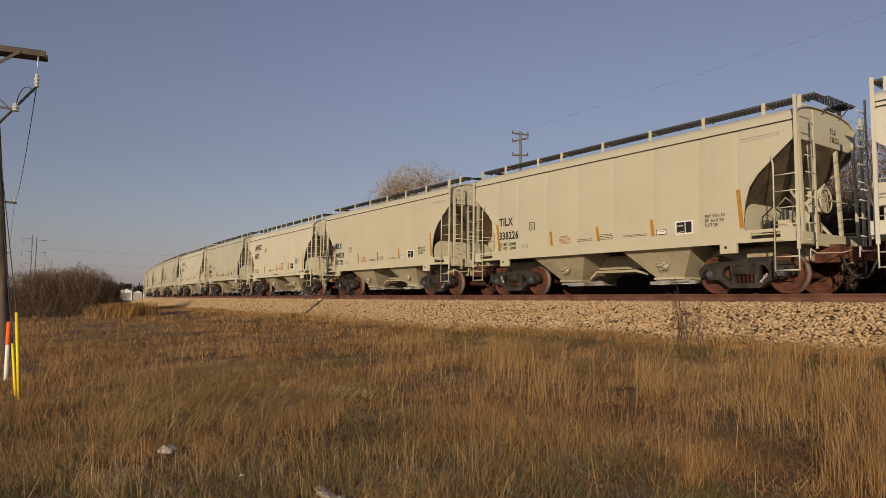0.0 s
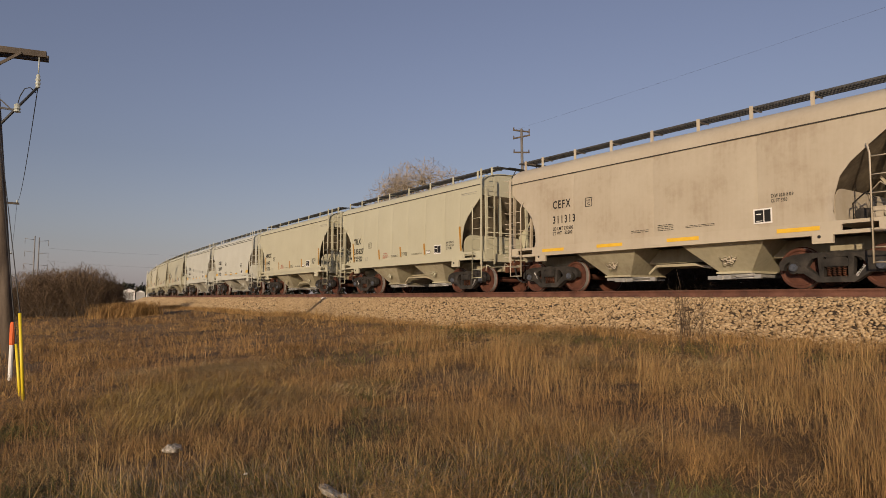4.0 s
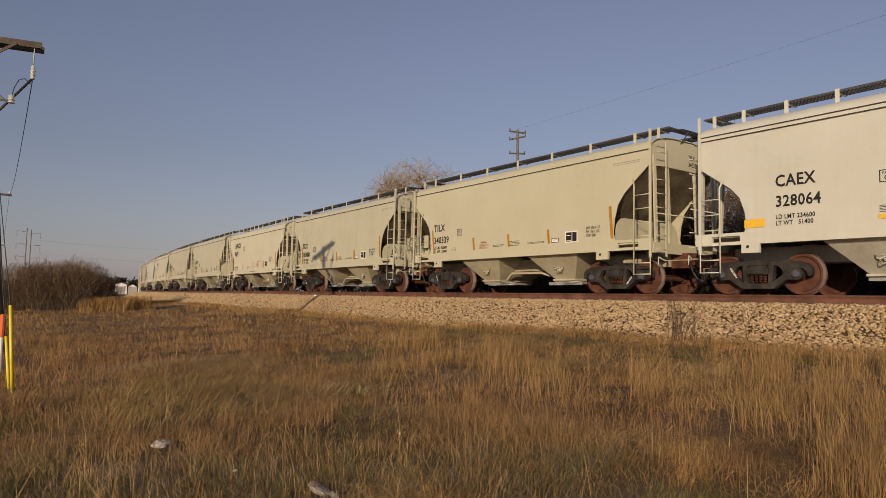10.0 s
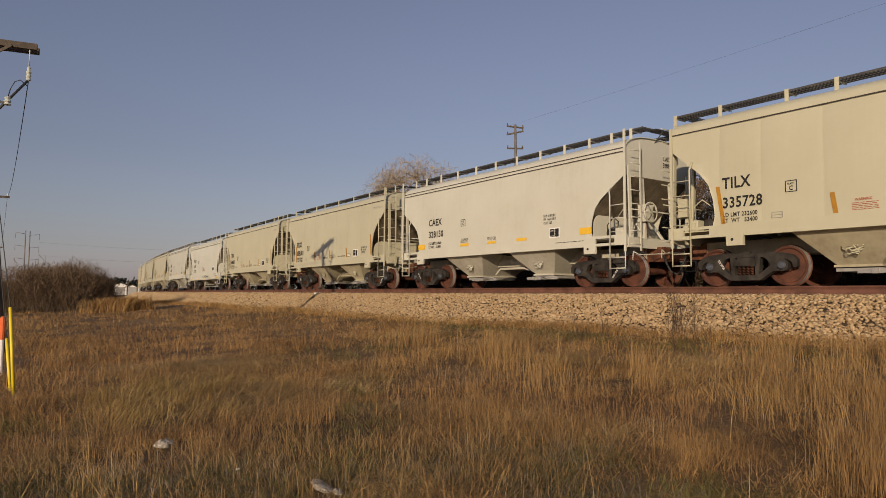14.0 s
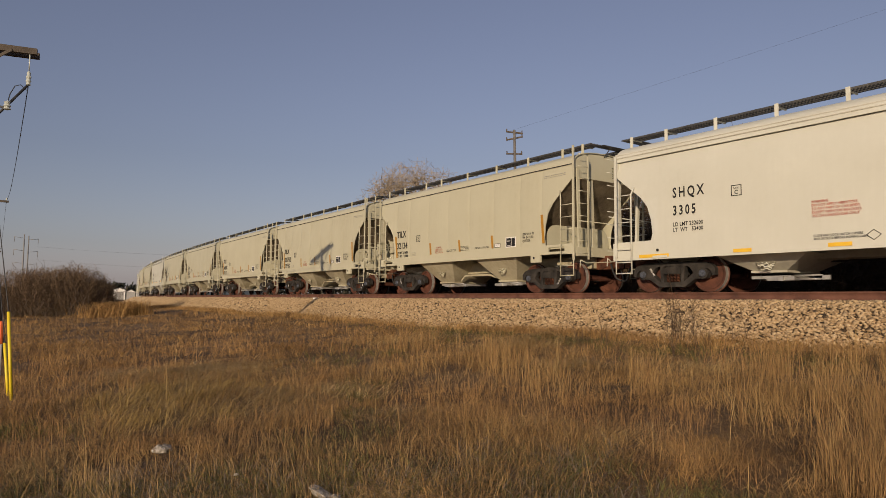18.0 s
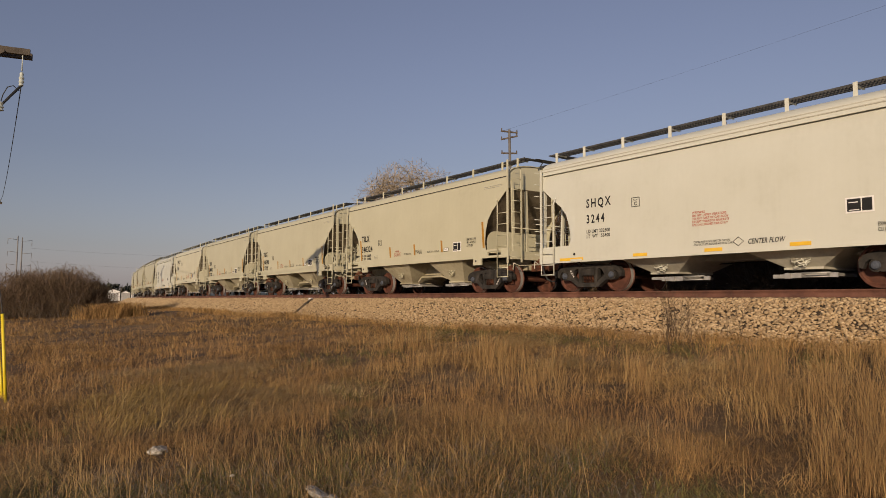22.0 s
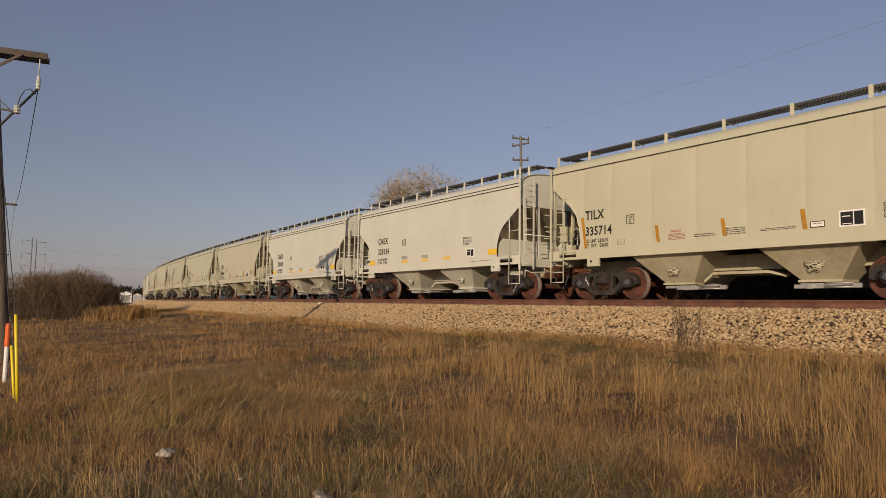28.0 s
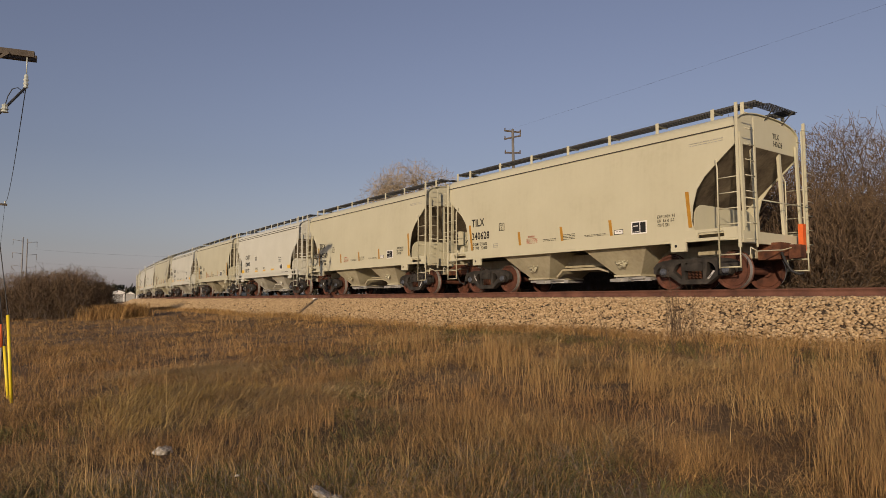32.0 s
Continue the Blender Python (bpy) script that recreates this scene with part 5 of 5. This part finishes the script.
# ---- bare branches ----
def grow(start, way, length, radius, levels, spread=0.75, up=0.15, kids=4, thin=0.55, short=0.62, bend=0.22, parts=3):
    """Branches by levels; returns segments (p, q, r0, r1) as arrays."""
    segs = []
    P, D, L, R = (np.array(a, float) for a in (start, way, length, radius))
    for lev in range(levels):
        c, d = P.copy(), D.copy()
        pts, ways = [c.copy()], [d.copy()]
        for i in range(parts):
            d = d + rng.normal(0, bend, d.shape) + np.array((0, 0, up * 0.4))
            d /= np.linalg.norm(d, axis=1)[:, None]
            e = c + d * (L / parts)[:, None]
            segs.append((c.copy(), e.copy(), R * (1 - 0.55 * i / parts), R * (1 - 0.55 * (i + 1) / parts)))
            c = e
            pts.append(c.copy())
            ways.append(d.copy())
        pts, ways = np.stack(pts, 1), np.stack(ways, 1)
        n = len(P)
        t = np.concatenate([np.full((n, 1), 0.999), rng.uniform(0.25, 0.98, (n, kids - 1))], 1) * parts
        i = np.minimum(t.astype(int), parts - 1)
        fr = (t - i)[..., None]
        idx = np.arange(n)[:, None]
        P2 = pts[idx, i] * (1 - fr) + pts[idx, i + 1] * fr
        D2 = ways[idx, i + 1] + rng.normal(0, spread, P2.shape) + np.array((0, 0, up))
        D2 /= np.linalg.norm(D2, axis=2)[..., None]
        L2 = L[:, None] * short * rng.uniform(0.6, 1.25, (n, kids))
        R2 = R[:, None] * thin * rng.uniform(0.75, 1.1, (n, kids))
        P, D, L, R = P2.reshape(-1, 3), D2.reshape(-1, 3), L2.ravel(), np.maximum(R2.ravel(), 0.004)
    return [np.concatenate(a) for a in zip(*segs)]


def sticks(name, segs, material, parent=None, n=3):
    """Tapering sticks, one for every segment."""
    p, q, r0, r1 = segs
    d = q - p
    d /= np.linalg.norm(d, axis=1)[:, None] + 1e-9
    ref = np.where(np.abs(d[:, 2:3]) > 0.9, np.array([[1.0, 0, 0]]), np.array([[0, 0, 1.0]]))
    a = np.cross(d, ref)
    a /= np.linalg.norm(a, axis=1)[:, None]
    b = np.cross(d, a)
    v = np.zeros((len(p), 2 * n, 3))
    for j in range(n):
        c, s = math.cos(2 * math.pi * j / n), math.sin(2 * math.pi * j / n)
        o = a * c + b * s
        v[:, j], v[:, n + j] = p + o * r0[:, None], q + o * r1[:, None]
    f = np.array([(j, (j + 1) % n, n + (j + 1) % n, n + j) for j in range(n)])
    f = (np.arange(len(p))[:, None, None] * 2 * n + f[None]).reshape(-1, 4)
    return raw(name, v.reshape(-1, 3), f, material, parent)


def twigs(name, segs, material, parent=None):
    """Thin twigs as flat tapering ribbons."""
    p, q, r0, r1 = segs
    d = q - p
    a = np.cross(d, rng.normal(0, 1, d.shape))
    a /= np.linalg.norm(a, axis=1)[:, None] + 1e-9
    v = np.stack([p - a * r0[:, None], p + a * r0[:, None], q + a * r1[:, None], q - a * r1[:, None]], 1)
    return raw(name, v.reshape(-1, 3), np.arange(len(p) * 4).reshape(-1, 4), material, parent)


def bare_tree(x, y, h, spread, material, label, rad=0.22, group="", fine=0.004, wide=2.2, kids=(7, 5, 5, 5)):
    """A trunk that forks into limbs fanning out to a rounded crown; each level reaches nearer to its edge."""
    t = new("bare_tree")
    t.location = (x, y, ground_z(x, y) - 0.05)
    fork = h * 0.30
    trunk = grow([(0, 0, 0)], [(0.03, 0.02, 1)], [fork], [rad], 1, bend=0.05)
    sticks("trunk", trunk, material, t, 8)
    top = trunk[1][-1]
    half = np.array((wide, wide, (h - fork) * 0.62))
    heart = top + np.array((0, 0, (h - fork) * 0.38))
    P = top[None].copy()
    R = np.array([rad * 0.62])
    D = np.array([(0.0, 0.0, 0.4)])
    segs = []
    for lev, (n, reach, loose) in enumerate(zip(kids, (0.50, 0.74, 0.90, 1.0), (spread, 0.42, 0.30, 0.24))):
        P0, R0 = np.repeat(P, n, 0), np.repeat(R, n)
        d = np.repeat(D, n, 0) + rng.normal(0, loose, (len(P0), 3))
        if lev == 0:
            a = np.arange(n) * 2 * math.pi / n + 0.4
            d = np.stack([np.cos(a), np.sin(a), rng.uniform(-0.15, 0.9, n)], 1) * (1, 1, 1)
            d[0] = (0.1, 0.1, 1)
        D = d / np.linalg.norm(d, axis=1)[:, None]
        far = reach * rng.uniform(0.72, 1.08, len(D))[:, None]
        Q = heart + D * half * far
        mid1 = P0 + (Q - P0) * 0.35 + rng.normal(0, 0.06, Q.shape) * np.linalg.norm(Q - P0, axis=1)[:, None] + (0, 0, 0.02 * h / (lev + 1))
        mid2 = P0 + (Q - P0) * 0.7 + rng.normal(0, 0.06, Q.shape) * np.linalg.norm(Q - P0, axis=1)[:, None]
        r1 = R0 * (0.62, 0.55, 0.5, 0.45)[lev]
        for p, q, ra, rb in ((P0, mid1, 1.0, 0.85), (mid1, mid2, 0.85, 0.7), (mid2, Q, 0.7, 0.5)):
            segs.append((p, q, r1 * ra, r1 * rb))
        # the next level leaves from anywhere along the outer half
        f = rng.uniform(0.0, 1.0, len(Q))[:, None]
        P, R = mid2 * (1 - f) + Q * f, r1 * 0.75
    limbs = [np.concatenate(a) for a in zip(*segs)]
    big = limbs[2] > 0.02
    sticks("branchwork", [a[big] for a in limbs], material, t, 5)
    twigs("crown", [np.maximum(a[~big], fine) if a.ndim == 1 else a[~big] for a in limbs], material, t)
    return tagged(t, label, "tree", group)


bare_tree(-49.1, 33.1, 13.1, 0.5, PALE_BARK, "leafless spreading tree with pale sunlit twigs", 0.55, fine=0.011, wide=5.6, kids=(8, 6, 6, 7))
for x, y, h in ((-9.6, 24.5, 7.2), (-8.2, 26.0, 8.2), (-6.4, 24.0, 7.4), (-4.0, 25.5, 8.4), (-11.8, 27.5, 6.6)):
    bare_tree(x, y, h, 0.6, BARK, "leafless scrub tree behind the track", 0.10, "scrub trees behind the track", 0.006, 1.5, (5, 4, 4, 4))


def thicket(x, y, rx, ry, h, n, label, name="bush", levels=3, group="", base_r=0.016, fine=0.009, leaves=0):
    """A dense bush of thin brown stems."""
    b = new(name)
    b.location = (x, y, ground_z(x, y) - 0.05)
    a = rng.uniform(0, 2 * math.pi, n)
    r = np.sqrt(rng.uniform(0, 1, n))
    px, py = np.cos(a) * r * rx * 0.85, np.sin(a) * r * ry * 0.85
    dome = np.sqrt(np.maximum(0.05, 1 - r * r * 0.75)) * rng.uniform(0.55, 1.0, n)
    st = np.stack([px, py, np.zeros(n)], 1)
    w = np.stack([np.cos(a) * r * 0.4 + rng.normal(0, 0.25, n), np.sin(a) * r * 0.4 + rng.normal(0, 0.25, n), np.ones(n)], 1)
    w /= np.linalg.norm(w, axis=1)[:, None]
    segs = grow(st, w, h * 0.62 * dome, np.full(n, base_r), levels, 0.5, 0.1, 4, 0.6, 0.55, 0.2)
    big = segs[2] > base_r * 0.55
    sticks("stem", [s[big] for s in segs], BARK, b, 3)
    twigs("crown", [np.maximum(s[~big], fine) if s.ndim == 1 else s[~big] for s in segs], TWIG, b)
    if leaves:
        a = rng.uniform(0, 2 * math.pi, leaves)
        r = np.sqrt(rng.uniform(0, 1, leaves))
        z = rng.uniform(0.02, 0.92, leaves) * h * np.sqrt(1 - r * r * 0.35)
        c = np.stack([np.cos(a) * r * rx * 1.1, np.sin(a) * r * ry, z], 1) + rng.normal(0, 0.1, (leaves, 3))
        d = rng.normal(0, 1, (leaves, 3)) * (0.05, 0.05, 0.075)
        wid = rng.uniform(0.004, 0.012, leaves)
        twigs("dry_leaves", [c - d, c + d, wid, wid * 0.5], DRYLEAF, b)
    return tagged(b, label, "bush", group)


for x, y, rx, h, n in ((-52.8, 4.0, 2.0, 3.5, 260), (-51.6, 5.6, 2.2, 3.5, 280), (-50.6, 7.0, 1.8, 3.7, 260), (-53.5, 6.2, 2.2, 3.6, 200), (-50.6, 8.2, 1.1, 2.6, 120)):
    thicket(x, y, rx, rx, h, n, "dense leafless brown bush on the grass", "bush", 3, "bushes beside the line", 0.026, 0.010, 9000)
for i in range(13):
    x = -33 + 2.9 * i
    thicket(x, 21.5 + (i % 3) * 0.9, 2.1, 1.6, (6.7 if x < -8.5 else 4.2) + 0.5 * math.sin(i * 1.7), 130, "tangled leafless brown brush behind the track", "brush", 3, "brush behind the track", 0.016, 0.007, 20000)
for i in range(10):
    thicket(-34 + 3.1 * i, 25.0 + 0.6 * (i % 2), 2.3, 1.3, (6.6 if i < 8 else 4.8) + 0.4 * math.sin(i * 2.3), 90, "tall tangled leafless scrub behind the track", "scrub", 3, "scrub behind the track", 0.026, 0.012, 11000)
thicket(-9.3, 20.6, 1.8, 0.9, 4.6, 420, "tangled leafless brown brush behind the track", "brush", 3, "brush behind the track", 0.018, 0.010, 8000)


def dry_weed(x, y, h, n, label):
    w = new("dry_weed")
    w.location = (x, y, ground_z(x, y) - 0.03)
    st = rng.normal(0, 0.08, (n, 3)) * (1, 1, 0)
    d = rng.normal(0, 0.18, (n, 3)) + (0, 0, 1)
    d /= np.linalg.norm(d, axis=1)[:, None]
    segs = grow(st, d, rng.uniform(0.6, 1.0, n) * h, np.full(n, 0.006), 2, 0.6, 0.2, 5, 0.7, 0.35, 0.08)
    sticks("stem", [a[:3 * n] for a in segs], TWIG, w, 3)
    sticks("branchlets", [a[3 * n:] for a in segs], TWIG, w, 3)
    return tagged(w, label, "weed", "weeds along the bed")


dry_weed(-7.95, 12.15, 1.15, 10, "tall dry branching weed before the stone bed")
dry_weed(-8.2, 12.15, 0.95, 9, "dry branching weed before the stone bed")
dry_weed(-6.75, 12.2, 0.95, 3, "tall dry branching weed before the stone bed")
dry_weed(-16.0, 12.2, 0.4, 6, "dry branching weed before the stone bed")
for i in range(10):
    a, b = rng.uniform(-30, -4), rng.uniform(9.5, 12)
    dry_weed(a, b, rng.uniform(0.4, 0.8), 4, "dry branching weed in tall grass")


def rock(x, y, size, label, seed, flat=0.5, up=0.13):
    """A broken slab of pale stone, made of a few angular lumps grown together."""
    bm = bmesh.new()
    r = random.Random(seed)
    pts = []
    for i in range(26):
        d = Vector((r.gauss(0, 1), r.gauss(0, 1), r.gauss(0, 1))).normalized() * size * r.uniform(0.75, 1.1)
        pts.append(bm.verts.new((d.x * 1.5, d.y, d.z * flat)))
    bmesh.ops.convex_hull(bm, input=pts)
    bmesh.ops.delete(bm, geom=[v for v in bm.verts if not v.link_faces], context="VERTS")
    bmesh.ops.subdivide_edges(bm, edges=bm.edges[:], cuts=2, use_grid_fill=True)
    for v in bm.verts:
        v.co *= 1 + 0.28 * noise.noise(v.co * (3.2 / size) + Vector((seed, 0, 0)))
    ob = part("rock", bm, PALE_ROCK)
    for p in ob.data.polygons:
        p.use_smooth = False
    ob.matrix_basis = pose(x, y, ground_z(x, y) + up, r.uniform(-14, 14), r.uniform(-14, 14), r.uniform(0, 360))
    return tagged(ob, label, "rock", "pale rocks in the grass")


PALE_ROCK = surface("pale_rock", [(0.10, 0.085, 0.062), (0.34, 0.30, 0.24), (0.62, 0.56, 0.48)], 0.9, 0, 34, 120, 0.8)
rock(-6.66, 1.70, 0.085, "pale broken rock lying in dry grass", 1, 0.55, 0.11)
rock(-4.56, 2.30, 0.085, "flat pale rock lying in dry grass", 2, 0.28, 0.10)
rock(-4.43, 2.36, 0.045, "small pale rock lying in dry grass", 3, 0.4, 0.09)
rock(-5.3, 1.92, 0.022, "small pale stone lying in dry grass", 4, 0.5, 0.10)


# ---- the distance ----
def three_arm_pole(x, y, h, label):
    base = Vector((x, y, ground_z(x, y)))
    pole = new("utility_pole")
    pole.location = base
    bm = bmesh.new()
    tube(bm, [(0.05, 0.15, -0.2), (0.03, 0.1, h * 0.5), (0, 0, h)], 0.12, 10, 0.075)
    part("shaft", bm, GREYWOOD, pole)
    for dz, tilt, half in ((0.14, -0.10, 0.52), (0.50, 0.22, 0.52), (1.45, 0.0, 0.50)):
        bm = bmesh.new()
        bar(bm, (-half * 0.55, -half * 0.8, h - dz - half * tilt), (half * 0.55, half * 0.8, h - dz + half * tilt), 0.075, 0.085)
        arm = part("crossarm", bm, POLE, pole)
        for s in (-0.92, 0.92):
            bm = bmesh.new()
            lathe(bm, [(0.02, 0), (0.04, 0.03), (0.03, 0.07), (0.035, 0.11), (0.015, 0.13)], False, 8, (half * 0.55 * s, half * 0.8 * s, h - dz + half * tilt * s + 0.05))
            part("insulator", bm, POLE, arm)
    return tagged(pole, label, "utility pole")


three_arm_pole(-28.95, 26.95, 10.86, "grey wooden utility pole with three crossarms behind the train")
wire("overhead_wire", (-29.3, 26.6, 9.95), (24.0, 27.5, 12.3), 0.35, 0.003, "thin wire running overhead from the three-armed pole")


HAZY_STEEL = surface("dull_grey_steel", [(0.17, 0.165, 0.16), (0.26, 0.25, 0.24)], 0.7, 0.1, 3, 30)


def steel_pole(x, y, h, side):
    base = Vector((x, y, ground_z(x, y)))
    t = new("transmission_pole")
    t.location = base
    bm = bmesh.new()
    tube(bm, [(0, 0, 0), (0, 0, h)], 0.24, 8, 0.15)
    part("shaft", bm, HAZY_STEEL, t)
    for i, z in enumerate((h - 1.2, h - 5.0, h - 8.8)):
        bm = bmesh.new()
        tube(bm, [(0, 0, z), (0, side * 2.6, z + 0.35)], 0.07, 6)
        arm = part("arm", bm, HAZY_STEEL, t)
        bm = bmesh.new()
        tube(bm, [(0, side * 2.5, z + 0.3), (0, side * 2.5, z - 1.3)], 0.07, 6)
        part("insulator", bm, HAZY_STEEL, arm)
    return tagged(t, "tall grey steel transmission pole with bracket arms", "transmission pole", "distant transmission poles")


steel_pole(-234.0, 17.7, 19.4, -1)
steel_pole(-236.0, 19.0, 19.2, 1)
wire("transmission_wire", (-236.0, 21.4, 15.0), (-150.0, 130.0, 16.0), 3.0, 0.014, "far thin transmission wire against the sky")
wire("transmission_wire", (-236.0, 21.4, 11.0), (-150.0, 130.0, 12.0), 3.0, 0.014, "far thin transmission wire against the sky")


def shed(x, y, w, d, h, turn, label):
    s = new("metal_shed")
    s.matrix_basis = pose(x, y, -1.1, 0, 0, turn)
    bm = bmesh.new()
    prism(bm, [(-w / 2, 0), (w / 2, 0), (w / 2, h), (0, h + 0.7), (-w / 2, h)], -d / 2, d / 2)
    part("wall", bm, LABEL_WHITE, s)
    bm = bmesh.new()
    for sx in (-1, 1):
        sheet(bm, [[(sx * (w / 2 + 0.3), -d / 2 - 0.3, h - 0.05), (sx * (w / 2 + 0.3), d / 2 + 0.3, h - 0.05)], [(0, -d / 2 - 0.3, h + 0.78), (0, d / 2 + 0.3, h + 0.78)]], (0, 0, 0.08))
    part("roof", bm, GALV, s)
    bm = bmesh.new()
    box(bm, -1.5, 1.5, -d / 2 - 0.06, -d / 2 - 0.02, 0.0, 3.0)
    part("door", bm, GALV, s)
    return tagged(s, label, "shed", "distant sheds")


shed(-271, 51.6, 4.0, 7, 3.6, 78, "white metal shed far beyond the field")
shed(-268, 55.0, 2.6, 4, 3.0, 78, "small white metal shed far beyond the field")
shed(-266, 58.3, 3.6, 5, 2.8, 78, "white metal shed far beyond the field")


def tree_line(p, q, h, n, label):
    """A far wood: many small ragged clumps joined."""
    m = 5000
    t = rng.uniform(0, 1, m)
    top = h * (0.72 + 0.28 * np.array([noise.noise((a * 9, 0, 5)) for a in t]))
    c = np.outer(1 - t, p) + np.outer(t, q) + np.stack([rng.normal(0, 3, m), rng.normal(0, 3, m), np.zeros(m)], 1)
    c[:, 2] = -1.2 + top * rng.uniform(0, 1, m) ** 0.7
    v = c[:, None, :] + rng.normal(0, 0.8, (m, 4, 3))
    f = (np.arange(m)[:, None, None] * 4 + np.array(((0, 1, 2), (0, 2, 3), (0, 3, 1), (1, 3, 2)))[None]).reshape(-1, 3)
    return tagged(raw("far_wood", v.reshape(-1, 3), f, WOODS), label, "trees", kind="stuff")


WOODS = surface("far_foliage", [(0.025, 0.03, 0.02), (0.05, 0.05, 0.035), (0.08, 0.07, 0.05)], 0.95, 0, 0.1, 1, 0, 0, 0.8)
tree_line((-470, 40, 0), (-400, 260, 0), 12.5, 5000, "dark far tree line on the horizon")
tree_line((-520, -160, 0), (-480, 30, 0), 8.5, 5000, "dark far tree line on the horizon")


# ---- pieces of the track: ties and stones ----
def build_ties():
    bm = bmesh.new()
    box(bm, -0.115, 0.115, -1.3, 1.3, -0.36, -0.178)
    bmesh.ops.bevel(bm, geom=bm.edges[:], offset=0.012, segments=1, affect="EDGES")
    first = part("tie", bm, TIE, ballast)
    me = first.data
    for i, s in enumerate(np.arange(-70, 8, 0.52)):
        ob = first if i == 0 else new("tie", me)
        a, b = line(s - 0.1), line(s + 0.1)
        ob.parent = ballast
        ob.matrix_basis = pose(*line(s), 0, 0, math.degrees(math.atan2(b.y - a.y, b.x - a.x)) + random.uniform(-0.6, 0.6))


build_ties()


def build_stones(n, lo, hi, size):
    """Crushed stone over the near slope of the bed, joined."""
    u = rng.uniform(0, 1, n)
    s = lo + (hi - lo) * u
    o = rng.uniform(-3.75, -0.85, n)
    z = np.interp(o, (-4.1, -3.45, -2.75, -2.25, -1.9, 0), (-1.35, -0.98, -0.62, -0.36, -0.26, -0.22))
    c = np.array([line(a, b) for a, b in zip(s, o)])
    c[:, 2] = z + rng.uniform(-0.025, 0.035, n)
    base = np.array([(0, 1, 0.35), (0.9, 0.3, 0.3), (0.55, -0.8, 0.35), (-0.55, -0.8, 0.3), (-0.9, 0.3, 0.4), (0.1, -0.05, 0.75), (0, 0.1, -0.6)])
    f = np.array([(0, 1, 5), (1, 2, 5), (2, 3, 5), (3, 4, 5), (4, 0, 5), (1, 0, 6), (2, 1, 6), (3, 2, 6), (4, 3, 6), (0, 4, 6)])
    r = size * rng.uniform(0.6, 1.5, n)
    v = base[None] * rng.uniform(0.7, 1.3, (n, 7, 3)) * r[:, None, None]
    a = rng.uniform(0, 2 * math.pi, n)
    ca, sa = np.cos(a)[:, None], np.sin(a)[:, None]
    v = np.stack([v[..., 0] * ca - v[..., 1] * sa, v[..., 0] * sa + v[..., 1] * ca, v[..., 2]], -1)
    t = rng.normal(0, 0.5, n)[:, None]
    v = np.stack([v[..., 0], v[..., 1] * np.cos(t) - v[..., 2] * np.sin(t), v[..., 1] * np.sin(t) + v[..., 2] * np.cos(t)], -1) + c[:, None, :]
    ob = raw("ballast_stones", v.reshape(-1, 3), (np.arange(n)[:, None, None] * 7 + f[None]).reshape(-1, 3), STONE)
    return tagged(ob, "pale crushed stone ballast sloping down from the track", "ballast", kind="stuff")


build_stones(42000, -34, 2, 0.038)
build_stones(7000, -13, 2, 0.036)
build_stones(12000, -75, -34, 0.06)
build_stones(6000, -150, -75, 0.11)


def white_marker():
    bm = bmesh.new()
    box(bm, -0.14, 0.14, -0.06, 0.06, 0, 0.12)
    bmesh.ops.bevel(bm, geom=bm.edges[:], offset=0.02, segments=2, affect="EDGES")
    ob = part("signal_box", bm, LABEL_WHITE)
    ob.location = line(-29.6, -1.95, -0.30)
    tagged(ob, "small white box on the ballast beside the rail", "box")


white_marker()


motions()
